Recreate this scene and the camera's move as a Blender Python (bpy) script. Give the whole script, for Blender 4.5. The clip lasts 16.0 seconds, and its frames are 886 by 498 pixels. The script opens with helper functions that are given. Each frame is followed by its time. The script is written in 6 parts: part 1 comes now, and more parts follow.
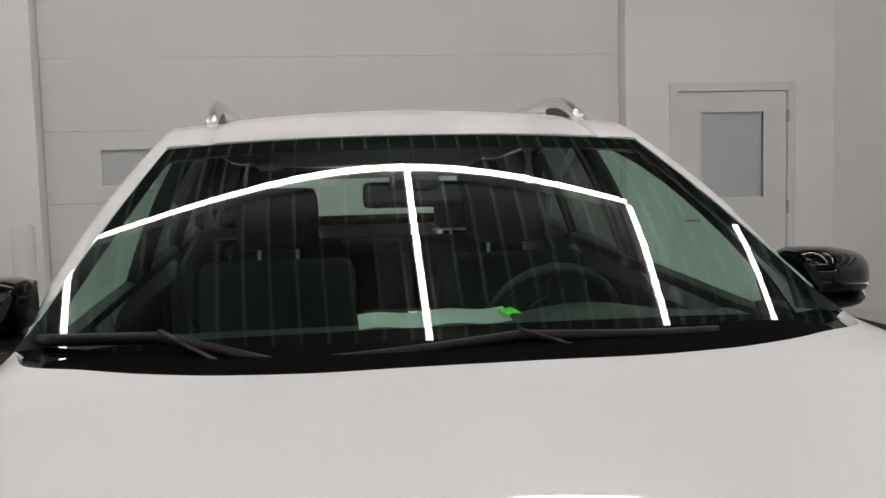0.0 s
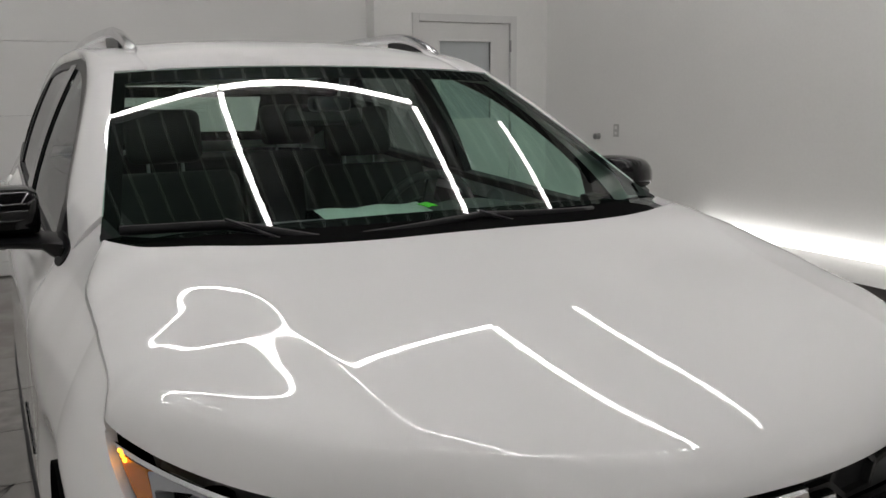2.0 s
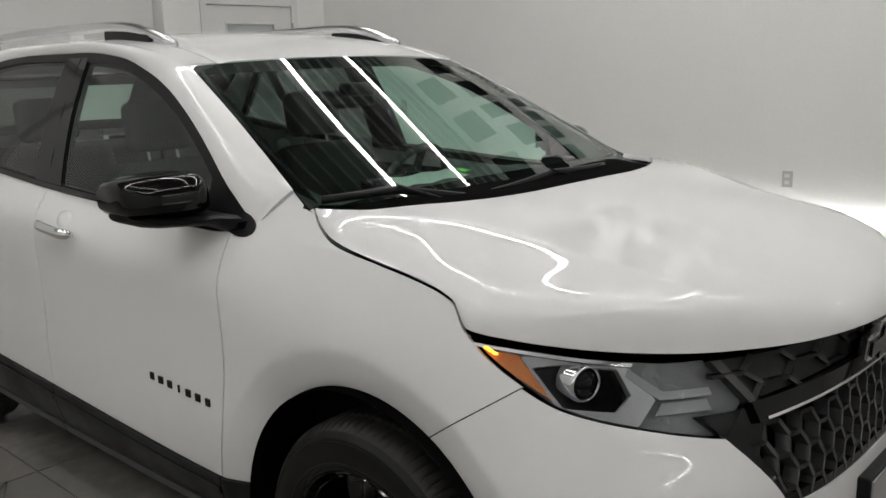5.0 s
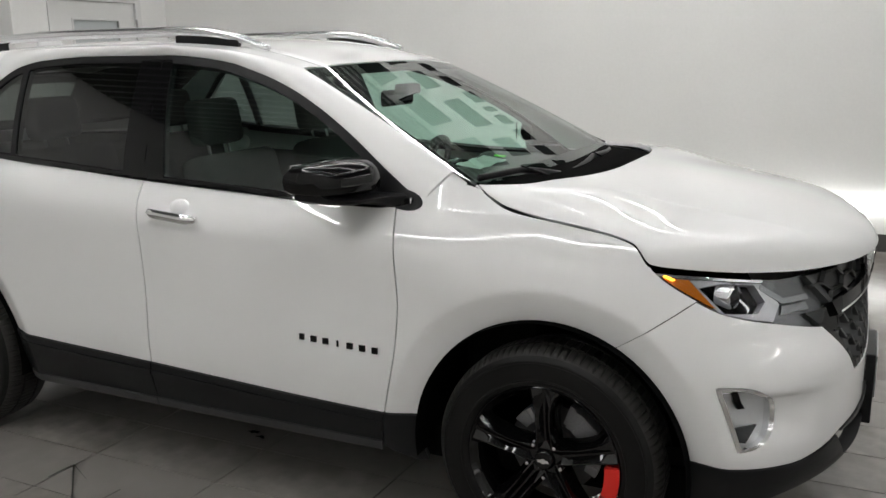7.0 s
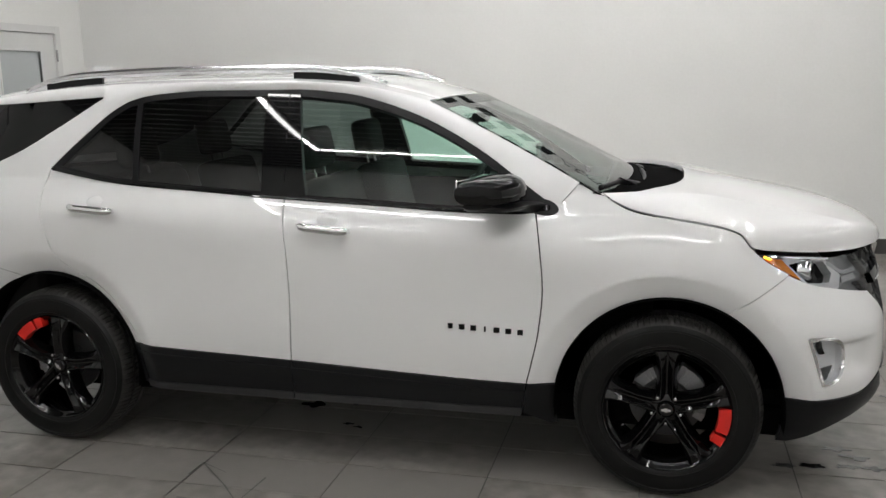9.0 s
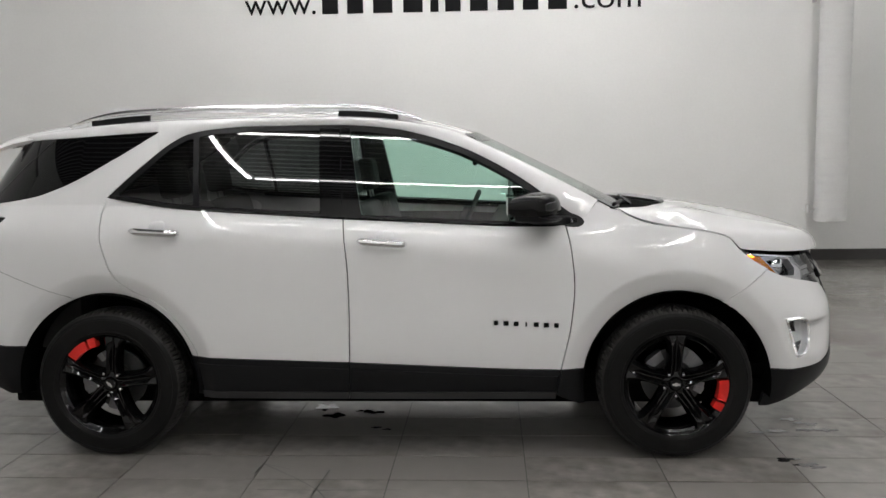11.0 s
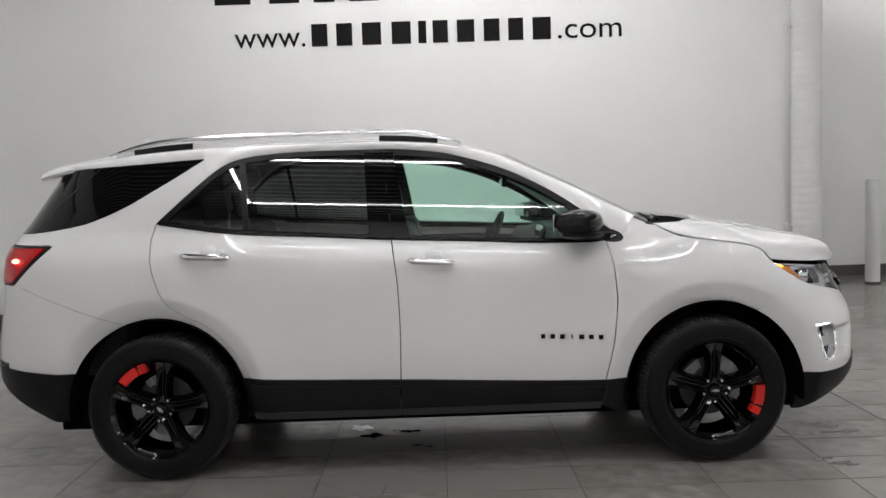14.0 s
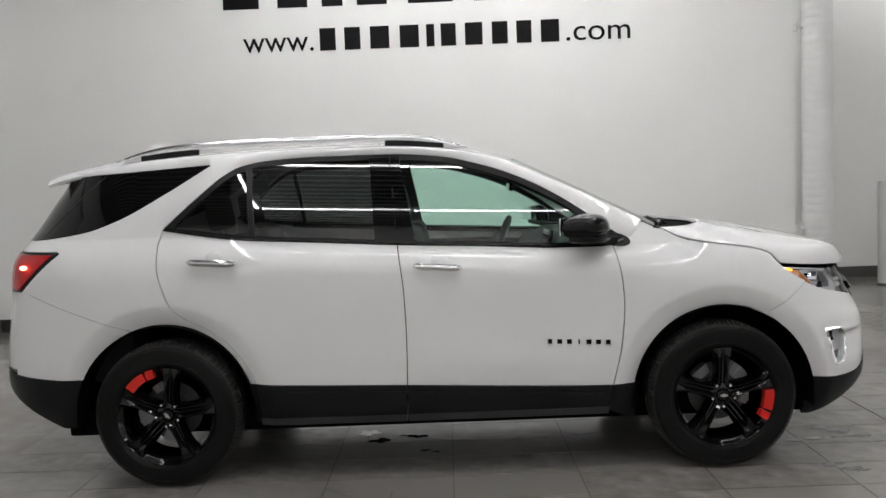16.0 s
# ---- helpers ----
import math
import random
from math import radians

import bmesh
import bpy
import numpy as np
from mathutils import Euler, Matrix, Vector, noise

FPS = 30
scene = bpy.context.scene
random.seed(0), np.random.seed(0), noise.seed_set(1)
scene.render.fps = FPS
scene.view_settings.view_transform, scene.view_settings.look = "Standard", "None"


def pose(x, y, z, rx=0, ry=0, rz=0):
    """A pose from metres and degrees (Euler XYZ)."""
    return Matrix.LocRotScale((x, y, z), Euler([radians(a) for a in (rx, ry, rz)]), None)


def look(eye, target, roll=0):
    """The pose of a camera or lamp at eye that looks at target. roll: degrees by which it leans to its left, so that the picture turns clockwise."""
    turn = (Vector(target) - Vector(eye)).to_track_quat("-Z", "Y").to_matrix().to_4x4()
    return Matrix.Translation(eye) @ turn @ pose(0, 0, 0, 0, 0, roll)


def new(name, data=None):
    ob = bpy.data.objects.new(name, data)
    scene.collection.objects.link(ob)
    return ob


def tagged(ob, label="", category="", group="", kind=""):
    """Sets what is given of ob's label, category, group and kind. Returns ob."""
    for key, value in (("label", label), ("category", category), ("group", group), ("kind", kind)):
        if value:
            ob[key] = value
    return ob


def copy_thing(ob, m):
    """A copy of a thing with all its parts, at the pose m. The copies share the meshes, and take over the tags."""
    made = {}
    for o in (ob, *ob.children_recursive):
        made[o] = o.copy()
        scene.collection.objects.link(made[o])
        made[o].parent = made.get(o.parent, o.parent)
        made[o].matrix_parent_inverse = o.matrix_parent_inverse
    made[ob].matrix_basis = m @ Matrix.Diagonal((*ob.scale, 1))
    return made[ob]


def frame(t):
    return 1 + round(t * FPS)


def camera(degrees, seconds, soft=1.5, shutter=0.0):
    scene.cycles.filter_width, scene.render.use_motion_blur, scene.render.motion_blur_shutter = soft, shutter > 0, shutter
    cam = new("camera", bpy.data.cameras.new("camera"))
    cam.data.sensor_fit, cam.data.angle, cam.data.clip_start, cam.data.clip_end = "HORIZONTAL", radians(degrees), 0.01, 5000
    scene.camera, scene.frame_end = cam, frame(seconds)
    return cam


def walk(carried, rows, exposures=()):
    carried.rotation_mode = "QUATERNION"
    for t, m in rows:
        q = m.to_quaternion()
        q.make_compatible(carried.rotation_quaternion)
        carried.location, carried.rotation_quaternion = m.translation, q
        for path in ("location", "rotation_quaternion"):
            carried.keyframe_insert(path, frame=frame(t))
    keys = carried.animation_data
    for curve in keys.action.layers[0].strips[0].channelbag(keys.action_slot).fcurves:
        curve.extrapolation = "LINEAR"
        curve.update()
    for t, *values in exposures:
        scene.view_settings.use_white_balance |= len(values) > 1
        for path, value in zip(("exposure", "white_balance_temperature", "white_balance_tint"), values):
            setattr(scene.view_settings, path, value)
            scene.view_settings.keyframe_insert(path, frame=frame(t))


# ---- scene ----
cam = camera(53.6, 16.0)
PATH = [
    (0, (2.61, -0.221, 1.456), (0.634, 0.044, 1.295), -1.5),
    (0.5, (2.732, -0.315, 1.46), (0.77, -0.033, 1.198), -1.6),
    (1, (2.853, -0.489, 1.496), (0.941, 0.02, 1.201), -0.9),
    (1.5, (2.94, -0.706, 1.482), (1.121, 0.061, 1.159), -0.5),
    (2, (3.011, -0.936, 1.485), (1.263, -0.03, 1.132), -0.5),
    (2.5, (3.076, -1.166, 1.488), (1.415, -0.116, 1.116), -0.9),
    (3, (3.053, -1.323, 1.488), (1.455, -0.183, 1.106), -1.5),
    (3.5, (2.959, -1.458, 1.491), (1.404, -0.265, 1.091), -1.9),
    (4, (2.9, -1.604, 1.493), (1.397, -0.349, 1.088), -1.9),
    (6.5, (2.405, -2.994, 1.589), (1.445, -1.294, 1.159), -1.1),
    (7, (2.191, -3.223, 1.587), (1.332, -1.469, 1.154), -1.0),
    (7.5, (1.979, -3.479, 1.611), (1.205, -1.687, 1.18), -1.1),
    (8, (1.774, -3.777, 1.639), (1.103, -1.941, 1.218), -0.9),
    (8.5, (1.55, -3.978, 1.63), (0.979, -2.105, 1.223), -1.0),
    (9, (1.328, -4.18, 1.636), (0.844, -2.277, 1.255), -1.0),
    (11.5, (0.351, -5.062, 1.459), (0.303, -3.073, 1.257), -0.9),
    (12, (0.247, -5.128, 1.459), (0.229, -3.138, 1.269), -1.1),
    (12.5, (0.142, -5.097, 1.459), (0.142, -3.105, 1.28), -1.4),
    (13, (0.053, -5.072, 1.44), (0.068, -3.079, 1.271), -1.5),
    (13.5, (0.021, -5.092, 1.44), (0.043, -3.099, 1.278), -1.7),
    (14, (0.023, -5.089, 1.435), (0.035, -3.095, 1.279), -1.9),
    (14.5, (0.058, -5.062, 1.428), (0.041, -3.067, 1.275), -2.0),
    (15, (0.083, -5.05, 1.433), (0.059, -3.056, 1.282), -2.1),
    (15.5, (0.07, -5.059, 1.443), (0.052, -3.064, 1.293), -2.2),
    (16, (0.05, -5.076, 1.449), (0.036, -3.082, 1.298), -2.2),
]
walk(cam, [(t, look(eye, target, roll)) for t, eye, target, roll in PATH], [(0.0, 0.02, 6700, 12), (0.5, -0.12, 6650, 10), (2.0, -0.19, 6650, 10.5), (3.0, -0.12, 6650, 9.5), (4.2, -0.02, 6650, 8), (6.5, 0.32, 6550, 8), (9.0, 0.48, 6550, 8.5), (12.0, 0.38, 6500, 10), (16.0, 0.38, 6450, 10)])
T_X, F_X, ROWS = -1.92, 3.05, (2.29, 0.33, -2.48, -4.60)
# The last two lines are added out of view, to brighten the alcove.
LAMPS = [((T_X, ROWS[k + 1]), (T_X, ROWS[k])) for k in range(3)] + [((F_X, ROWS[k + 1]), (F_X, ROWS[k])) for k in range(3)] + [((T_X + 0.05, y), (F_X - 0.05, y)) for y in ROWS] + [((-2.1, 3.46), (2.3, 3.46)), ((8.4, -5.0), (8.4, 5.4)), ((4.9, 5.9), (8.0, 5.9))]

# ---- light ----
world = bpy.data.worlds.new("world")
scene.world = world
world.use_nodes = True
world.node_tree.nodes["Background"].inputs[0].default_value = (0.5, 0.52, 0.55, 1)
world.node_tree.nodes["Background"].inputs[1].default_value = 0.0
LAMP_POWER = 28.0
TUBE_POWER = 3.8
CEILING = 4.78


# ---- materials ----
def material(name, colour, rough=0.5, metal=0.0, coat=0.0, grain=0.0, scale=20.0, bump=0.0, stain=0.0, stain_scale=1.2, stain_colour=None, ior=1.5, bump_scale=None, island=0.0, spec=0.5, glow=0.0):
    """A Principled surface with variation at two scales: fine grain and broad stains, both also in the gloss."""
    mat = bpy.data.materials.new(name)
    mat.use_nodes = True
    tree = mat.node_tree
    b = tree.nodes["Principled BSDF"]
    b.inputs["Base Color"].default_value = (*colour, 1)
    b.inputs["Roughness"].default_value = rough
    b.inputs["Metallic"].default_value = metal
    b.inputs["IOR"].default_value = ior
    b.inputs["Specular IOR Level"].default_value = spec
    if glow:
        b.inputs["Emission Color"].default_value = (*colour, 1)
        b.inputs["Emission Strength"].default_value = glow
    b.inputs["Coat Weight"].default_value = coat
    b.inputs["Coat Roughness"].default_value = 0.015
    link = tree.links.new
    if grain or stain or bump or island:
        co = tree.nodes.new("ShaderNodeTexCoord").outputs["Object"]

        def noise_at(size, detail):
            n = tree.nodes.new("ShaderNodeTexNoise")
            n.inputs["Scale"].default_value, n.inputs["Detail"].default_value = size, detail
            link(co, n.inputs["Vector"])
            return n.outputs["Fac"]

        def mixed(under, over, fac):
            m = tree.nodes.new("ShaderNodeMix")
            m.data_type, m.blend_type = "RGBA", "MIX"
            link(fac, m.inputs["Factor"])
            link(under, m.inputs[6])
            if isinstance(over, tuple):
                m.inputs[7].default_value = (*over, 1)
            else:
                link(over, m.inputs[7])
            return m.outputs[2]

        def mapped(fac, a, z, lo, hi):
            m = tree.nodes.new("ShaderNodeMapRange")
            for i, q in zip((1, 2, 3, 4), (a, z, lo, hi)):
                m.inputs[i].default_value = q
            link(fac, m.inputs[0])
            return m.outputs[0]

        rgb = tree.nodes.new("ShaderNodeRGB")
        rgb.outputs[0].default_value = (*colour, 1)
        col = rgb.outputs[0]
        if grain:
            col = mixed(col, tuple(c * 0.55 for c in colour), mapped(noise_at(scale, 6), 0.35, 0.7, 0, grain))
        if stain:
            big = noise_at(stain_scale, 4)
            col = mixed(col, stain_colour or tuple(c * 0.6 for c in colour), mapped(big, 0.38, 0.64, 0, stain))
            link(mapped(big, 0.3, 0.7, rough * 0.8, min(1, rough * 1.25)), b.inputs["Roughness"])
        if island:
            info = tree.nodes.new("ShaderNodeObjectInfo").outputs["Random"]
            col = mixed(col, tuple(c * (1 - island) for c in colour), info)
        link(col, b.inputs["Base Color"])
        if bump:
            node = tree.nodes.new("ShaderNodeBump")
            node.inputs["Strength"].default_value = bump
            node.inputs["Distance"].default_value = 0.002
            link(noise_at(bump_scale or scale * 2, 3), node.inputs["Height"])
            link(node.outputs[0], b.inputs["Normal"])
    return mat


def glowing(name, colour, strength):
    mat = bpy.data.materials.new(name)
    mat.use_nodes = True
    b = mat.node_tree.nodes["Principled BSDF"]
    b.inputs["Base Color"].default_value = (*colour, 1)
    b.inputs["Emission Color"].default_value = (*colour, 1)
    b.inputs["Emission Strength"].default_value = strength
    return mat


def glass(name, tint, gloss=1.5):
    """A thin pane: tinted, with a mirror gloss that grows towards grazing angles."""
    mat = bpy.data.materials.new(name)
    mat.use_nodes = True
    tree = mat.node_tree
    tree.nodes.remove(tree.nodes["Principled BSDF"])
    clear, shine = tree.nodes.new("ShaderNodeBsdfTransparent"), tree.nodes.new("ShaderNodeBsdfGlossy")
    clear.inputs[0].default_value = (*tint, 1)
    shine.inputs["Roughness"].default_value = 0.0
    facing, power, scale = tree.nodes.new("ShaderNodeLayerWeight"), tree.nodes.new("ShaderNodeMath"), tree.nodes.new("ShaderNodeMath")
    mix = tree.nodes.new("ShaderNodeMixShader")
    facing.inputs[0].default_value = 0.5
    power.operation, scale.operation = "POWER", "MULTIPLY_ADD"
    power.inputs[1].default_value = 5.0
    base = ((gloss - 1) / (gloss + 1)) ** 2
    scale.inputs[1].default_value, scale.inputs[2].default_value = 1 - base, base
    tree.links.new(facing.outputs["Facing"], power.inputs[0])
    tree.links.new(power.outputs[0], scale.inputs[0])
    tree.links.new(scale.outputs[0], mix.inputs[0])
    tree.links.new(clear.outputs[0], mix.inputs[1])
    tree.links.new(shine.outputs[0], mix.inputs[2])
    tree.links.new(mix.outputs[0], tree.nodes["Material Output"].inputs[0])
    return mat


PAINT = material("white_paint", (0.80, 0.80, 0.80), 0.5, coat=1.0, grain=0.03, scale=900, spec=0.0)
GLOSS_BLACK = material("gloss_black", (0.003, 0.003, 0.0033), 0.03, spec=0.3)
WHEEL_BLACK = material("black_wheel_paint", (0.003, 0.003, 0.0032), 0.06, grain=0.2, scale=120, spec=0.4)
TRIM_BLACK = material("satin_black_trim", (0.008, 0.008, 0.009), 0.35, grain=0.2, scale=300, bump=0.05, spec=0.2)
CLADDING = material("black_plastic", (0.011, 0.0115, 0.0125), 0.36, grain=0.3, scale=250, bump=0.12, stain=0.3, stain_scale=6, stain_colour=(0.015, 0.015, 0.016), spec=0.2)
FRIT = material("black_glass_print", (0.003, 0.003, 0.003), 0.9, grain=0.1, scale=200, spec=0.02)
LINER = material("wheel_liner", (0.004, 0.004, 0.004), 0.95, grain=0.3, scale=60, bump=0.2, spec=0.02)
# Dustier than the sidewall, and paler still for the light the tread catches.
TREAD = material("dusty_lit_tyre_tread", (0.038, 0.037, 0.035), 0.6, grain=0.5, scale=110, bump=0.1, stain=0.4, stain_scale=9, stain_colour=(0.025, 0.024, 0.022), spec=0.25)
RUBBER = material("tyre_rubber", (0.008, 0.008, 0.0078), 0.36, grain=0.4, scale=90, bump=0.05, stain=0.35, stain_scale=7, stain_colour=(0.012, 0.0117, 0.011), spec=0.16)
# Greyer than the cladding: the floor's reflection is put into this colour.
SILL_SHEEN = material("sheened_sill_plastic", (0.032, 0.032, 0.034), 0.3, grain=0.2, scale=200, spec=0.5)
CHROME = material("chrome", (0.85, 0.85, 0.86), 0.08, 1.0, grain=0.05, scale=300)
SATIN = material("satin_aluminium", (0.78, 0.78, 0.79), 0.22, 1.0, grain=0.08, scale=200)
DARK_STEEL = material("dark_steel", (0.10, 0.10, 0.10), 0.5, 0.6, grain=0.3, scale=120)
STEEL = material("bare_steel", (0.42, 0.42, 0.42), 0.38, 1.0, grain=0.3, scale=120, stain=0.3, stain_scale=20)
CAST = material("cast_aluminium", (0.35, 0.35, 0.36), 0.5, 0.7, grain=0.3, scale=150, bump=0.2)
RED = material("red_accent", (0.70, 0.018, 0.012), 0.3, coat=0.15, grain=0.05, scale=200)
GRILLE_GREY = material("dark_grille_plastic", (0.05, 0.051, 0.052), 0.2, grain=0.2, scale=300, spec=0.4)
GUIDE_GREY = material("grey_light_guide", (0.24, 0.245, 0.25), 0.3, 0.2, grain=0.15, scale=150)
SILVER_PLASTIC = material("grey_lamp_bezel", (0.42, 0.42, 0.43), 0.3, 0.5, grain=0.1, scale=200)
SMOKE = material("smoked_lamp_housing", (0.15, 0.154, 0.158), 0.25, grain=0.15, scale=60, stain=0.4, stain_scale=18, stain_colour=(0.09, 0.093, 0.096), spec=0.5)
LAMP_DARK = material("dark_lamp_housing", (0.026, 0.027, 0.029), 0.2, grain=0.04, scale=200, spec=0.4)
FABRIC = material("black_seat_cloth", (0.020, 0.021, 0.020), 0.9, grain=0.4, scale=220, bump=0.2)
DASH = material("dark_dashboard", (0.024, 0.026, 0.025), 0.6, grain=0.3, scale=400, bump=0.1)
LINING = material("grey_headliner", (0.62, 0.64, 0.62), 0.9, grain=0.15, scale=300, bump=0.1)
PAPER = material("pale_paper", (0.72, 0.78, 0.74), 0.7, grain=0.05, scale=60)
GREEN_TAG = material("green_tag", (0.10, 0.75, 0.02), 0.5, grain=0.04, scale=60)
FOG_SILVER = material("bright_reflector", (0.80, 0.80, 0.81), 0.32, 0.55, grain=0.15, scale=120, bump=0.3, bump_scale=60)
AMBER = material("amber_lens", (0.55, 0.16, 0.012), 0.12, coat=1.0, grain=0.25, scale=120)
AMBER_GLOW = glowing("amber_bulb", (1.0, 0.42, 0.03), 4.0)
RED_LENS = material("red_lens", (0.42, 0.002, 0.005), 0.12, coat=0.05, grain=0.3, scale=60, glow=0.10, spec=0.25)
RED_GLOW = glowing("red_bulb", (1.0, 0.25, 0.16), 4.0)
WINDSCREEN_GLASS = glass("windscreen_glass", (0.73, 0.92, 0.83), 1.75)
SIDE_GLASS = glass("side_glass", (0.73, 0.93, 0.85), 1.75)
BACK_GLASS = glass("rear_glass", (0.62, 0.70, 0.65), 1.7)
PRIVACY_GLASS = glass("privacy_glass", (0.20, 0.215, 0.21), 1.75)
LENS_GLASS = glass("clear_lens", (0.92, 0.93, 0.94), 1.22)
MIRROR = material("mirror_glass", (0.8, 0.82, 0.82), 0.02, 1.0)

WALL_PAINT = material("white_wall_paint", (0.84, 0.84, 0.825), 0.55, grain=0.06, scale=40, bump=0.06, stain=0.10, stain_scale=0.6)
DOOR_PAINT = material("white_door_paint", (0.74, 0.74, 0.73), 0.4, grain=0.05, scale=60, stain=0.08, stain_scale=1.5)
GARAGE_PAINT = material("white_panel_paint", (0.72, 0.72, 0.71), 0.45, grain=0.05, scale=120, bump=0.08, stain=0.08)
FROSTED = material("frosted_pane", (0.50, 0.53, 0.54), 0.3, coat=0.5, grain=0.06, scale=80)
BASE_GREY = material("dark_skirting", (0.055, 0.052, 0.05), 0.4, grain=0.3, scale=40, stain=0.3, stain_scale=3)
TILE = material("grey_floor_tile", (0.33, 0.312, 0.29), 0.15, grain=0.9, scale=9, bump=0.3, bump_scale=60, stain=0.9, stain_scale=1.5, stain_colour=(0.13, 0.11, 0.09), island=0.22)
GROUT = material("grey_grout", (0.10, 0.094, 0.085), 0.7, grain=0.4, scale=50, stain=0.4, stain_scale=3)
RIB_PAINT = material("pale_rib_paint", (0.45, 0.46, 0.45), 0.45, grain=0.1, scale=40, stain=0.2, stain_scale=1.0)
DECK = material("dark_roof_deck", (0.10, 0.105, 0.105), 0.55, grain=0.2, scale=30)
SIGN_INK = material("black_sign_vinyl", (0.004, 0.004, 0.0045), 0.5, grain=0.1, scale=80, spec=0.12)
WRAP = material("white_pipe_wrap", (0.74, 0.74, 0.73), 0.6, grain=0.08, scale=60, bump=0.25, bump_scale=30)
OUTLET = material("grey_outlet", (0.5, 0.5, 0.49), 0.5)
WET = material("wet_spill", (0.02, 0.02, 0.02), 0.03, coat=1.0)
CRACK = material("dark_stain", (0.075, 0.068, 0.06), 0.5, grain=0.4, scale=30)
LED = glowing("led_line", (1.0, 0.985, 0.985), LAMP_POWER)
LED_WALL = glowing("led_line_by_wall", (1.0, 0.985, 0.985), LAMP_POWER * 0.7)
LED_TUBE = glowing("led_tube", (1.0, 0.99, 0.98), TUBE_POWER)


# ---- building tools ----
def mesh_object(name, me, mat, parent=None, label="", smooth=False):
    me.materials.append(mat)
    ob = new(name, me)
    if parent:
        ob.parent = parent
    if smooth:
        me.polygons.foreach_set("use_smooth", [True] * len(me.polygons))
    return tagged(ob, label)


def part(name, bm, mat, parent, label="", smooth=False, angle=None):
    """Links a bmesh as one mesh object under a thing or a part."""
    me = bpy.data.meshes.new(name)
    bmesh.ops.recalc_face_normals(bm, faces=bm.faces)
    bm.to_mesh(me)
    bm.free()
    if angle:
        me.polygons.foreach_set("use_smooth", [True] * len(me.polygons))
        me.set_sharp_from_angle(angle=radians(angle))
    return mesh_object(name, me, mat, parent, label, smooth)


def thing(name, label, category, at=(0, 0, 0), group="", kind=""):
    """An Empty at a thing's base."""
    ob = new(name)
    ob.location = at
    ob.empty_display_size = 0.1
    return tagged(ob, label, category, group, kind)


def add_box(bm, a, b, bevel=0.0, turn=None, segments=2):
    """A box from corner a to corner b, bevelled, turned about its middle."""
    mid = [(a[i] + b[i]) / 2 for i in range(3)]
    m = Matrix.Translation(mid) @ (turn or Matrix()) @ Matrix.Diagonal((*[abs(b[i] - a[i]) for i in range(3)], 1))
    got = bmesh.ops.create_cube(bm, size=1, matrix=m)["verts"]
    if bevel:
        edges = list({e for v in got for e in v.link_edges})
        bmesh.ops.bevel(bm, geom=edges, offset=bevel, segments=segments, affect="EDGES", profile=0.6)
    return bm


def box(a, b, bevel=0.0, turn=None):
    return add_box(bmesh.new(), a, b, bevel, turn)


def add_lathe(bm, profile, steps=48, m=None, start=0.0, end=2 * math.pi, wobble=None):
    """Turns (radius, height) pairs round the z axis."""
    m = m or Matrix()
    closed = abs(end - start - 2 * math.pi) < 1e-6
    rows = []
    for i in range(steps if closed else steps + 1):
        a = start + (end - start) * i / steps
        rows.append([bm.verts.new(m @ Vector((r * math.cos(a), r * math.sin(a), h))) for r, h in (wobble(i, profile) if wobble else profile)])
    for i in range(len(rows) - (0 if closed else 1)):
        p, q = rows[i], rows[(i + 1) % len(rows)]
        for j in range(len(profile) - 1):
            if profile[j][0] < 1e-6:
                bm.faces.new((p[j], p[j + 1], q[j + 1]))
            elif profile[j + 1][0] < 1e-6:
                bm.faces.new((p[j], p[j + 1], q[j]))
            else:
                bm.faces.new((p[j], p[j + 1], q[j + 1], q[j]))
    bmesh.ops.remove_doubles(bm, verts=bm.verts, dist=1e-6)
    return bm


def add_prism(bm, outline, low, high, m=None, bevel=0.0):
    """An upright prism over an outline of (x, y) pairs."""
    m = m or Matrix()
    lo = [bm.verts.new(m @ Vector((x, y, low))) for x, y in outline]
    hi = [bm.verts.new(m @ Vector((x, y, high))) for x, y in outline]
    n = len(outline)
    faces = [bm.faces.new(lo[::-1]), bm.faces.new(hi)]
    faces += [bm.faces.new((lo[i], lo[(i + 1) % n], hi[(i + 1) % n], hi[i])) for i in range(n)]
    if bevel:
        bmesh.ops.bevel(bm, geom=list(faces[1].edges), offset=bevel, segments=2, affect="EDGES")
    return bm


def add_tube(bm, points, radius, steps=10, flat=1.0, cap=True):
    """A bar of round or flattened section along points; radius may be a list."""
    pts = [Vector(p) for p in points]
    rows, side = [], None
    for i, p in enumerate(pts):
        d = (pts[min(i + 1, len(pts) - 1)] - pts[max(i - 1, 0)]).normalized()
        side = d.cross(Vector((0, 0, 1)) if abs(d.z) < 0.95 else Vector((1, 0, 0))).normalized()
        up = side.cross(d)
        r = radius[i] if isinstance(radius, (list, tuple)) else radius
        rows.append([bm.verts.new(p + side * r * math.cos(k) + up * r * flat * math.sin(k)) for k in (2 * math.pi * j / steps for j in range(steps))])
    for p, q in zip(rows, rows[1:]):
        for j in range(steps):
            bm.faces.new((p[j], p[(j + 1) % steps], q[(j + 1) % steps], q[j]))
    if cap:
        bm.faces.new(rows[0][::-1])
        bm.faces.new(rows[-1])
    return bm


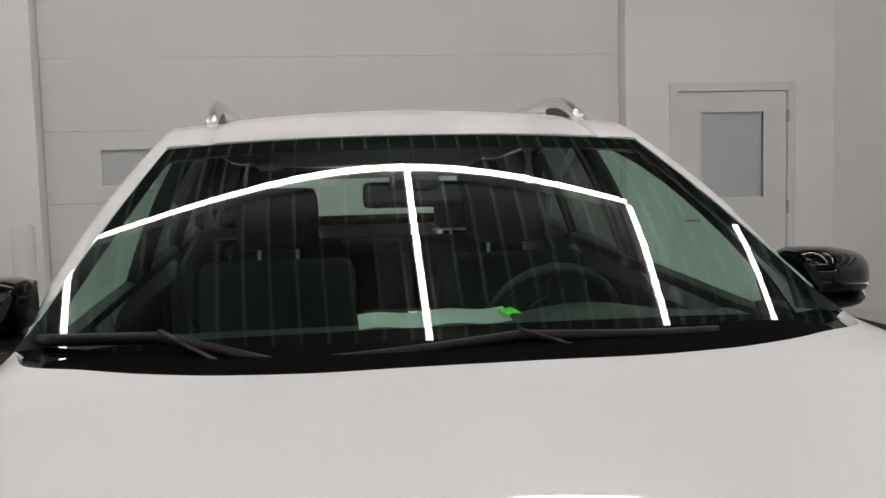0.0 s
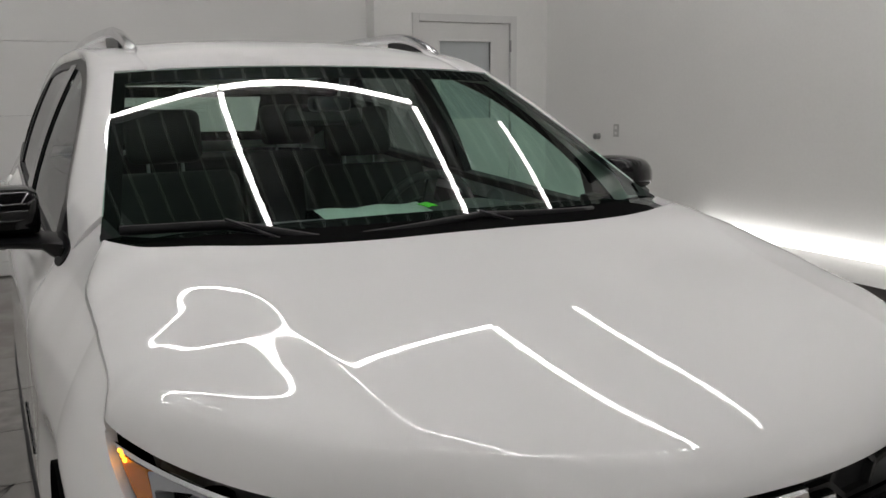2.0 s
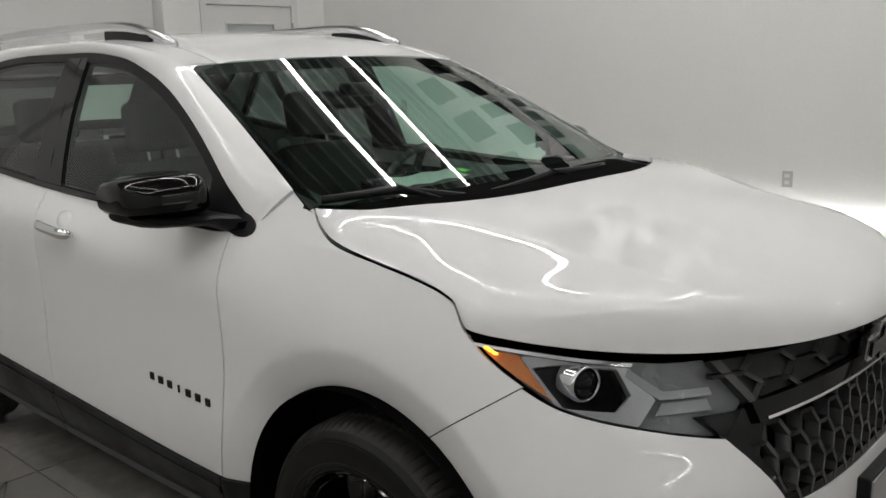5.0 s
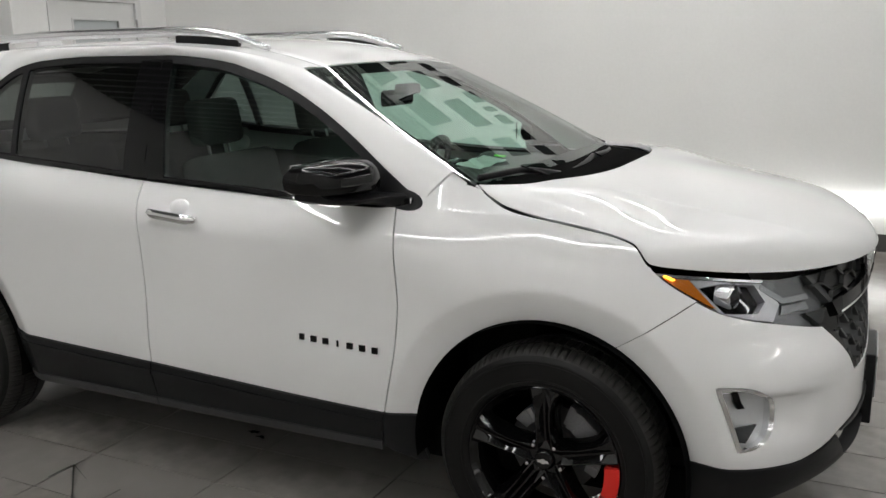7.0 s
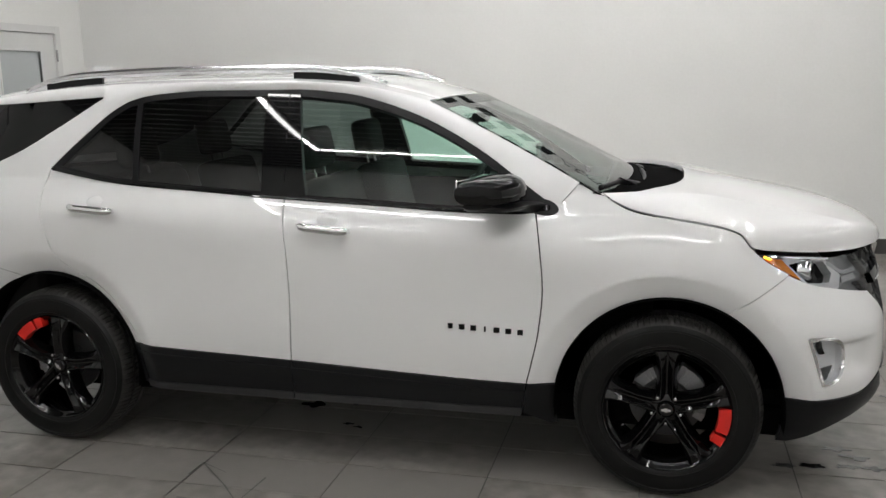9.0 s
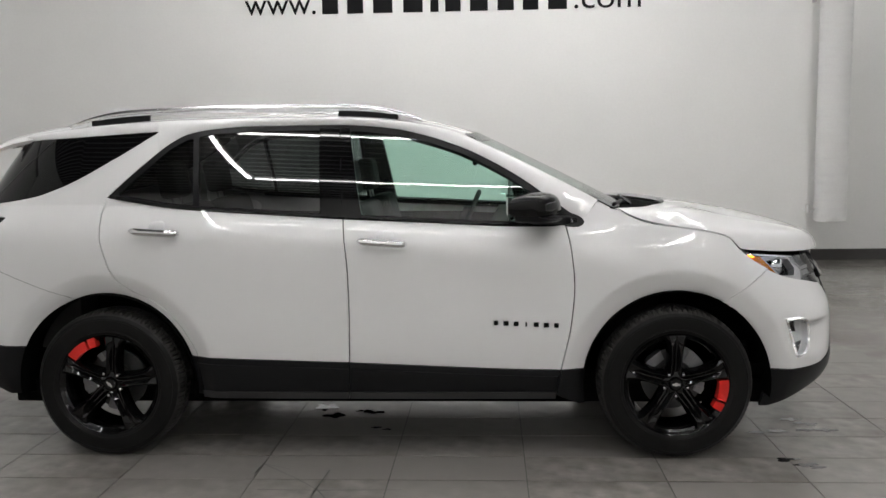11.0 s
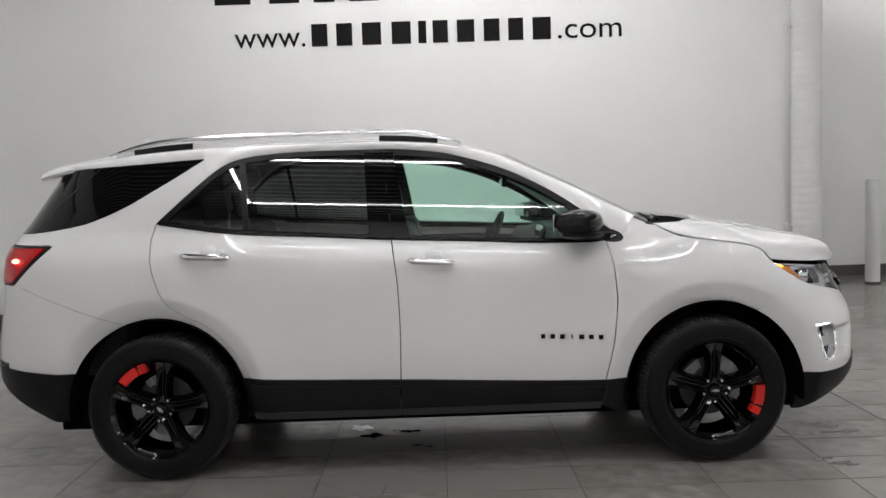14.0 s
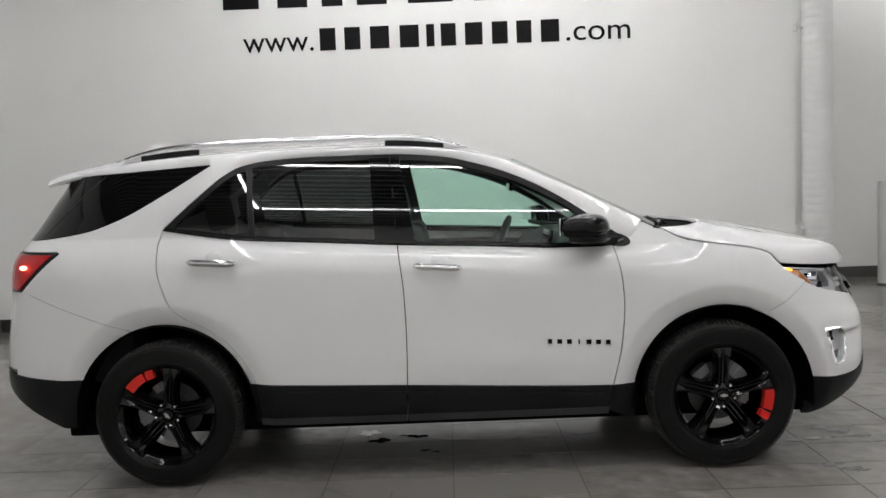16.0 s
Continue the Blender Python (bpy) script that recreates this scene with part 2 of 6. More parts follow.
def curve(*pts):
    """A smooth curve through (t, value) pairs that does not overshoot, carried on in straight lines."""
    t = np.array([p[0] for p in pts], float)
    v = np.array([p[1] for p in pts], float)
    h, d = np.diff(t), np.diff(v) / np.diff(t)
    m = np.zeros(len(t))
    m[0], m[-1] = d[0], d[-1]
    for i in range(1, len(t) - 1):
        if d[i - 1] * d[i] > 0:
            a, b = 2 * h[i] + h[i - 1], h[i] + 2 * h[i - 1]
            m[i] = (a + b) / (a / d[i - 1] + b / d[i])

    def value(q):
        q = np.asarray(q, float)
        i = np.clip(np.searchsorted(t, q) - 1, 0, len(h) - 1)
        w = np.clip((q - t[i]) / h[i], 0, 1)
        out = ((1 + 2 * w) * (1 - w) ** 2 * v[i] + w * (1 - w) ** 2 * h[i] * m[i]
               + w * w * (3 - 2 * w) * v[i + 1] + w * w * (w - 1) * h[i] * m[i + 1])
        return out + np.where(q < t[0], (q - t[0]) * m[0], 0) + np.where(q > t[-1], (q - t[-1]) * m[-1], 0)
    return value




def trimmed(name, surface, us, vs, keep, mat, parent, label="", depth=0.02, mirror=False, lift=0.0):
    """A sheet of a curved surface cut along the lines where a function of keep turns negative, with a rim of some depth behind its edges.
    Its shading follows the surface's own curvature."""
    us, vs = np.asarray(us, float), np.asarray(vs, float)
    U, V = np.meshgrid(us, vs, indexing="ij")
    fields = np.stack([f(surface(U, V), U, V) * np.ones_like(U) for f in keep], -1) if keep else np.ones((*U.shape, 1))
    index, uv, faces = {}, [], []

    def vertex(p):
        key = (round(p[0], 6), round(p[1], 6))
        if key not in index:
            index[key] = len(uv)
            uv.append(key)
        return index[key]

    for i in range(len(us) - 1):
        for j in range(len(vs) - 1):
            cells = ((i, j), (i + 1, j), (i + 1, j + 1), (i, j + 1))
            f = np.array([fields[c] for c in cells])
            if (f.max(0) <= 0).any():
                continue
            poly = [(us[a], vs[b], *fields[a, b]) for a, b in cells]
            for k in np.where(f.min(0) < 0)[0]:
                out = []
                for p, q in zip(poly, poly[1:] + poly[:1]):
                    fp, fq = p[2 + k], q[2 + k]
                    if fp >= 0:
                        out.append(p)
                    if (fp >= 0) != (fq >= 0):
                        w = fp / (fp - fq)
                        out.append(tuple(a + (b - a) * w for a, b in zip(p, q)))
                poly = out
                if len(poly) < 3:
                    break
            if len(poly) < 3:
                continue
            ids = [vertex(p) for p in poly]
            ids = [a for a, b in zip(ids, ids[1:] + ids[:1]) if a != b]
            if len(ids) > 2 and len(set(ids)) == len(ids):
                faces.append(ids)
    q = np.array(uv)
    e = 1e-4
    pts = surface(q[:, 0], q[:, 1])
    du = surface(q[:, 0] + e, q[:, 1]) - surface(q[:, 0] - e, q[:, 1])
    dv = surface(q[:, 0], q[:, 1] + e) - surface(q[:, 0], q[:, 1] - e)
    n = np.cross(du, dv)
    n /= np.maximum(np.linalg.norm(n, axis=1, keepdims=True), 1e-12)
    pts = pts + n * lift
    if mirror:
        pts, n = pts * (1, -1, 1), n * (1, -1, 1)
        faces = [f[::-1] for f in faces]
    normals = [n[v] for f in faces for v in f]
    count = len(pts)
    if depth:
        seen = {}
        for f in faces:
            for a, b in zip(f, f[1:] + f[:1]):
                seen[(a, b)] = True
        rim = [(a, b) for a, b in seen if (b, a) not in seen]
        used = {v: count + k for k, v in enumerate(sorted({v for ab in rim for v in ab}))}
        pts = np.concatenate([pts, np.array([pts[v] - n[v] * depth for v in sorted(used)])]) if used else pts
        for a, b in rim:
            faces.append([b, a, used[a], used[b]])
            w = np.cross(pts[b] - pts[a], n[a])
            w /= max(np.linalg.norm(w), 1e-9)
            normals += [w] * 4
    me = bpy.data.meshes.new(name)
    me.from_pydata([tuple(p) for p in pts], [], faces)
    me.polygons.foreach_set("use_smooth", [True] * len(me.polygons))
    me.normals_split_custom_set([tuple(v) for v in normals])
    return mesh_object(name, me, mat, parent, label)


def steps(a, b, size):
    return np.linspace(a, b, max(2, int(math.ceil((b - a) / size)) + 1))


# ---- the room ----
WALL_Y, WALL_X, WALL_END, BACK_Y = 4.40, -4.88, 3.80, 6.48
FAR_X, NEAR_Y = 9.5, -6.2


def slab(name, a, b, mat, label):
    ob = part(name, box(a, b), mat, None, label)
    return tagged(ob, category=name.split("_")[0], kind="structure")


slab("wall_east", (WALL_X - 0.3, WALL_Y, 0), (WALL_END, WALL_Y + 0.25, CEILING), WALL_PAINT, "smooth white painted wall behind the car")
slab("wall_alcove_side", (WALL_END - 0.25, WALL_Y + 0.25, 0), (WALL_END, BACK_Y, CEILING), WALL_PAINT, "short white painted return wall")
slab("wall_alcove_back", (WALL_END - 0.25, BACK_Y, 0), (FAR_X, BACK_Y + 0.25, CEILING), WALL_PAINT, "white painted wall set further back")
slab("wall_north", (FAR_X, NEAR_Y, 0), (FAR_X + 0.25, BACK_Y + 0.25, CEILING), WALL_PAINT, "plain white painted wall")
slab("wall_west", (WALL_X - 0.3, NEAR_Y - 0.25, 0), (FAR_X + 0.25, NEAR_Y, CEILING), WALL_PAINT, "plain white painted wall")

# the south wall has a garage opening and a door opening
G0, G1, G_TOP = -2.50, 2.44, 3.66
D0, D1, D_TOP = 2.886, 3.977, 2.19
wall = bmesh.new()
for a, b in (((NEAR_Y, 0), (G0, CEILING)), ((G0, G_TOP), (G1, CEILING)), ((G1, 0), (D0, CEILING)), ((D0, D_TOP), (D1, CEILING)), ((D1, 0), (WALL_Y, CEILING))):
    add_box(wall, (WALL_X - 0.3, a[0], a[1]), (WALL_X, b[0], b[1]))
tagged(part("wall_south", wall, WALL_PAINT, None, "white painted wall with a garage door and a side door"), category="wall", kind="structure")

slab("ceiling", (WALL_X - 0.1, NEAR_Y, CEILING), (FAR_X + 0.1, BACK_Y + 0.1, CEILING + 0.05), DECK, "dark flat metal roof deck")
ribs = bmesh.new()
for k in range(int((BACK_Y - NEAR_Y) / 0.21)):
    y = NEAR_Y + 0.1 + 0.21 * k
    add_prism(ribs, [(y, CEILING - 0.001), (y + 0.006, CEILING - 0.05), (y + 0.02, CEILING - 0.05), (y + 0.026, CEILING - 0.001)], WALL_X, FAR_X, Matrix(((0, 0, 1, 0), (1, 0, 0, 0), (0, 1, 0, 0), (0, 0, 0, 1))))
tagged(part("ceiling_ribs", ribs, RIB_PAINT, None, "thin pale ribs along the dark roof deck"), category="ceiling", kind="structure")
slab("roof_slab", (WALL_X - 0.3, NEAR_Y - 0.25, CEILING + 0.06), (FAR_X + 0.25, BACK_Y + 0.25, CEILING + 0.2), DECK, "closed roof above the metal deck")

# skirting
SK = 0.14
for k, (a, b) in enumerate((((WALL_X, WALL_Y - 0.014, 0), (WALL_END, WALL_Y - 0.002, SK)), ((WALL_END + 0.002, WALL_Y, 0), (WALL_END + 0.014, BACK_Y - 0.014, SK)),
                            ((WALL_END + 0.014, BACK_Y - 0.014, 0), (FAR_X, BACK_Y - 0.002, SK)), ((WALL_X + 0.002, D1 + 0.06, 0), (WALL_X + 0.014, WALL_Y - 0.014, SK)),
                            ((WALL_X + 0.002, G1, 0), (WALL_X + 0.014, D0 - 0.06, SK)), ((WALL_X + 0.002, NEAR_Y, 0), (WALL_X + 0.014, G0, SK)))):
    tagged(part("baseboard", box(a, b, 0.003), BASE_GREY, None, "dark grey vinyl skirting strip along the wall foot"), category="skirting", kind="structure")

# lamps in lines under the ceiling and along the wall foot
LAMP_Z = CEILING - 0.12


def line_lamp(a, b, glow, width=0.052):
    """A linear LED lamp between two points of the plan."""
    dx, dy = b[0] - a[0], b[1] - a[1]
    length, turn = math.hypot(dx, dy), math.atan2(dy, dx)
    lamp = thing("linear_ceiling_light", "slim white linear LED light under the ceiling, switched on", "ceiling light", ((a[0] + b[0]) / 2, (a[1] + b[1]) / 2, LAMP_Z), "linear ceiling lights")
    lamp.rotation_euler[2] = turn
    part("housing", box((-length / 2, -width / 2 - 0.004, 0.002), (length / 2, width / 2 + 0.004, 0.12), 0.003), DOOR_PAINT, lamp)
    part("diffuser", box((-length / 2 + 0.008, -width / 2, -0.034), (length / 2 - 0.008, width / 2, 0.0), 0.012), glow, lamp, "glowing white diffuser")
    return lamp



# ---- the car's body as one ring of plan outlines ----
X_FRONT, X_REAR, AXLE, HUB = 1.45, -1.5, 1.3625, 0.362
half_width = curve((0.2, 0.82), (0.3, 0.855), (0.44, 0.893), (0.6, 0.903), (0.78, 0.898), (0.92, 0.900), (1.05, 0.902), (1.2, 0.900))
shoulder = curve((-2.2, 1.24), (-1.3, 1.225), (-0.6, 1.185), (0, 1.15), (0.6, 1.122), (0.9, 1.118), (1.1, 1.116), (1.25, 1.112), (1.4, 1.095), (1.55, 1.07), (1.7, 1.03))
rounding = curve((-2.2, 0.076), (0.75, 0.082), (0.95, 0.088), (1.1, 0.095), (1.4, 0.095), (1.75, 0.085))
reach = curve((-2.2, 0.11), (-1.36, 0.12), (-0.8, 0.10), (0.75, 0.10), (0.95, 0.115), (1.35, 0.16), (1.7, 0.14))
blend = curve((-2.2, 0.03), (-1.36, 0.033), (-0.8, 0.026), (0.75, 0.026), (0.95, 0.033), (1.35, 0.05), (1.7, 0.045))
lean = curve((0.80, 0.26), (0.86, 0.36), (0.93, 0.66), (1.0, 0.80), (1.1, 0.85), (1.3, 0.95))
taper = curve((-1.7, 0.05), (-1.45, 0.036), (-1.2, 0.020), (-0.9, 0.007), (-0.5, 0.002), (0, 0), (0.6, 0.004), (0.9, 0.008), (1.45, 0.012))
nose = curve((0.2, 2.08), (0.3, 2.18), (0.42, 2.235), (0.6, 2.235), (0.75, 2.225), (0.9, 2.2), (1.0, 2.18))
nose_power = curve((0.25, 3.0), (0.5, 3.2), (0.68, 3.1), (0.8, 2.5), (0.955, 2.05), (1.1, 2.0))
tail = curve((0.25, -2.2), (0.4, -2.33), (0.6, -2.345), (0.9, -2.31), (1.1, -2.29), (1.2, -2.24), (1.3, -2.16), (1.45, -2.05), (1.6, -1.94))
tail_power = curve((0.3, 3.2), (1.1, 3.0), (1.3, 2.8), (1.6, 2.8))


def flank(x, z):
    """Half the body's width at x between the axles."""
    d = shoulder(x) - z
    r, b = reach(x), blend(x)
    low = half_width(np.minimum(z, shoulder(x))) - rounding(x) * np.log1p(np.exp((r - np.maximum(d, 0)) / b)) / np.log1p(np.exp(r / b))
    h = np.maximum(-d, 0)
    y = low - taper(x) - lean(np.clip(x, 0.80, 1.3)) * h - 0.395 * h * h * (x < 0.93)
    return y


def tuck(x, z):
    """How far the skin is pressed in round the wheel arches."""
    out = 0
    for axle in (AXLE, -AXLE):
        t = (0.53 - np.hypot(x - axle, z - HUB - 0.01)) / 0.006
        out = out + 0.40 * 0.006 * np.where(t > 30, t, np.log1p(np.exp(np.minimum(t, 30)))) * (z < 0.98)
    return np.minimum(out, 0.05)


def ring(s, z):
    """A point of the body's skin on the right-hand side: s runs from the tail's middle to the nose's."""
    s, z = np.broadcast_arrays(np.asarray(s, float), np.asarray(z, float))
    x, y = s.copy(), flank(np.clip(s, X_REAR, X_FRONT), z)
    for sign, base, end, power in ((1, X_FRONT, nose(z), nose_power(z)), (-1, X_REAR, tail(z), tail_power(z))):
        a = np.clip(sign * (s - base) / 0.79, 0, math.pi / 2)
        c, w = np.maximum(np.cos(a), 0), np.sin(a)
        r = (c ** power + w ** power) ** (-1 / power)
        x = np.where(a > 0, base + (end - base) * w * r, x)
        y = np.where(a > 0, y * c * r, y)
    return np.stack([x, tuck(x, z) - y, z], -1)


def skin(x, z):
    """Half the width at any x of the body."""
    y = flank(np.clip(x, X_REAR, X_FRONT), z)
    for base, end, power in ((X_FRONT, nose(z), nose_power(z)), (X_REAR, tail(z), tail_power(z))):
        u = np.clip((x - base) / (end - base), 0, 1)
        y = y * (1 - u ** power) ** (1 / power)
    return y - tuck(x, z)


# ---- the bonnet ----
hood_seam = curve((1.05, 1.215), (1.09, 1.195), (1.14, 1.16), (1.22, 1.125), (1.386, 1.097), (1.55, 1.069), (1.61, 1.047), (1.66, 0.992), (1.75, 0.976), (1.8, 0.969), (1.95, 0.953), (2.05, 0.947), (2.15, 0.946), (2.24, 0.950))
crown = curve((1.1, -0.019), (1.4, -0.065), (1.7, -0.146), (1.95, -0.118), (2.2, -0.085))
flare = curve((1.1, 0.0), (1.3, 0.0), (1.6, 0.138), (1.9, 0.188), (2.2, 0.305))
SPINE = np.array(((1.00, 1.2339, -0.0600), (1.30, 1.2100, -0.1000), (1.55, 1.1802, -0.1400), (1.75, 1.1482, -0.1830), (1.90, 1.1174, -0.2310), (2.02, 1.0861, -0.2970), (2.12, 1.0515, -0.4050), (2.24, 0.9916, -0.6000)))
crease_y = curve((1.1, 0.80), (1.28, 0.69), (1.40, 0.625), (1.55, 0.557), (1.8, 0.513), (2.0, 0.485), (2.24, 0.455))
swell = np.array(((-0.0033, -0.0081, 0.027, -0.0229), (-0.0059, 0.0223, -0.1794, 0.1147), (0.0046, 0.0973, -0.4745, 0.3138), (0.0091, -0.0807, 0.304, -0.055), (0.0004, -0.1614, 0.6598, -0.3336)))


def hood_spine(x):
    """The bonnet's height along its middle: a curve through (x, height, slope) knots."""
    i = np.clip(np.searchsorted(SPINE[:, 0], x) - 1, 0, len(SPINE) - 2)
    a, b = SPINE[i], SPINE[i + 1]
    h = b[..., 0] - a[..., 0]
    w = (x - a[..., 0]) / h
    return ((1 + 2 * w) * (1 - w) ** 2 * a[..., 1] + w * (1 - w) ** 2 * h * a[..., 2]
            + w * w * (3 - 2 * w) * b[..., 1] + w * w * (w - 1) * h * b[..., 2])


def hood_half(x):
    """The bonnet's half width where its edge meets the wing; past the wing an ellipse."""
    q = np.clip(x, 1.0, 1.66)
    return skin(q, hood_seam(q)) / np.sqrt(1 - (np.maximum(q - X_FRONT, 0) / 0.79) ** 2)


def hood_edge(x, y):
    return np.hypot(np.maximum(x - X_FRONT, 0) / 0.79, abs(y) / hood_half(x))


def hood_z(x, y):
    """The bonnet: a shallow crown, a ridge with a hollow beside it on either side, and a lip that rolls down to the seam."""
    u, v = (x - 1.65) / 0.6, (y / 0.8) ** 2
    top = hood_spine(x) + y * y * crown(x) + flare(x) * y ** 4
    top = top + sum(swell[i, j] * u ** i * v ** j for i in range(5) for j in range(4))
    off, fade, ahead_of = abs(y) - crease_y(x), np.clip((x - 1.12) / 0.25, 0, 1), np.clip((x - 1.5) / 0.35, 0, 1)
    fade, ahead_of = fade * fade * (3 - 2 * fade), ahead_of * ahead_of * (3 - 2 * ahead_of)
    top = top - fade * (0.13 + 0.123 * u + -0.064 * u * u) * 0.004 * np.logaddexp(0, off / 0.004)
    top = top + fade * (-0.086 + 0.446 * u + 0.131 * u * u) * 0.022 * np.logaddexp(0, (off - 0.045) / 0.022)
    rise = 0.006 * np.logaddexp(0, (top - hood_seam(x)) / 0.006)
    e = np.clip(hood_edge(x, y), 0, 1)
    return hood_seam(x) + rise * (1 - e ** (20 + 20 * ahead_of)) ** 0.6

# ---- the car ----
car = thing("car", "glossy white SUV with black wheels and black plastic trim", "car")
window_top = curve((-1.35, 1.273), (-1.186, 1.421), (-1.049, 1.533), (-0.98, 1.567), (-0.852, 1.591), (-0.597, 1.604), (-0.229, 1.603), (0.025, 1.582), (0.221, 1.535), (0.359, 1.487), (0.495, 1.423), (0.629, 1.346), (0.759, 1.256), (0.911, 1.144))
window_base = curve((-1.35, 1.265), (-1.173, 1.235), (-1.033, 1.214), (-0.894, 1.201), (-0.591, 1.182), (-0.209, 1.156), (0.2, 1.135), (0.608, 1.114), (0.771, 1.112), (0.911, 1.13))
quarter_top = curve((-2.2, 1.50), (-2.0, 1.525), (-1.9, 1.54), (-1.5, 1.562), (-1.12, 1.583))
quarter_base = curve((-2.3, 1.225), (-2.05, 1.232), (-1.742, 1.268), (-1.602, 1.312), (-1.33, 1.454), (-1.12, 1.583))
front_seam = curve((0.29, 0.798), (0.44, 0.821), (0.502, 0.836), (0.666, 0.870), (0.829, 0.884), (0.992, 0.871), (1.121, 0.846), (1.2, 0.825))
middle_seam = curve((0.29, -0.182), (0.48, -0.176), (0.706, -0.171), (0.925, -0.176), (1.16, -0.201), (1.6, -0.235))
rear_seam = curve((0.29, -0.896), (0.497, -0.914), (0.611, -0.967), (0.709, -1.046), (0.772, -1.126), (0.825, -1.234), (0.881, -1.302), (0.964, -1.340), (1.101, -1.370), (1.183, -1.372), (1.27, -1.352))
clad_top = curve((-2.3, 0.575), (-1.77, 0.545), (-0.904, 0.504), (-0.175, 0.48), (0.82, 0.442), (0.924, 0.441), (1.8, 0.434), (1.92, 0.430), (2.06, 0.438), (2.14, 0.468), (2.18, 0.497), (2.24, 0.515))
lamp_base = curve((1.64, 1.005), (1.70, 0.955), (1.77, 0.912), (1.86, 0.868), (1.93, 0.848), (2.0, 0.832), (2.113, 0.802))
lip_z = curve((0, 0.952), (0.4, 0.950), (0.58, 0.951), (0.7, 0.966), (0.76, 0.978), (0.83, 0.994))
GAP = 0.0026


def slope(f, x):
    return np.sqrt(1 + ((f(x + 1e-3) - f(x - 1e-3)) / 2e-3) ** 2)


def above(f, off=0.0):
    return lambda p, u, v: (p[..., 2] - f(p[..., 0])) / slope(f, p[..., 0]) - off


def below(f, off=0.0):
    return lambda p, u, v: (f(p[..., 0]) - p[..., 2]) / slope(f, p[..., 0]) - off


def ahead(f, off=GAP):
    return lambda p, u, v: (p[..., 0] - f(p[..., 2])) / slope(f, p[..., 2]) - off


def behind(f, off=GAP):
    return lambda p, u, v: (f(p[..., 2]) - p[..., 0]) / slope(f, p[..., 2]) - off


def outside_arch(axle, radius=0.437):
    return lambda p, u, v: np.hypot(p[..., 0] - axle, p[..., 2] - HUB - 0.01) - radius


def side_of(a, b, off=0.0):
    """Positive to the left of the line from a to b, in the (x, z) picture of the flank."""
    d = math.hypot(b[0] - a[0], b[1] - a[1])
    return lambda p, u, v: ((b[0] - a[0]) * (p[..., 2] - a[1]) - (b[1] - a[1]) * (p[..., 0] - a[0])) / d - off


def polygon(*pts):
    """Positive inside a convex outline, given anticlockwise in the flank's picture."""
    sides = [side_of(a, b) for a, b in zip(pts, pts[1:] + pts[:1])]
    return lambda p, u, v: np.minimum.reduce([f(p, u, v) for f in sides])


def under_lip(off):
    return lambda p, u, v: lip_z(abs(p[..., 1])) - off - p[..., 2]


S_END = X_FRONT + 0.79 * math.pi / 2
S_START = X_REAR - 0.79 * math.pi / 2

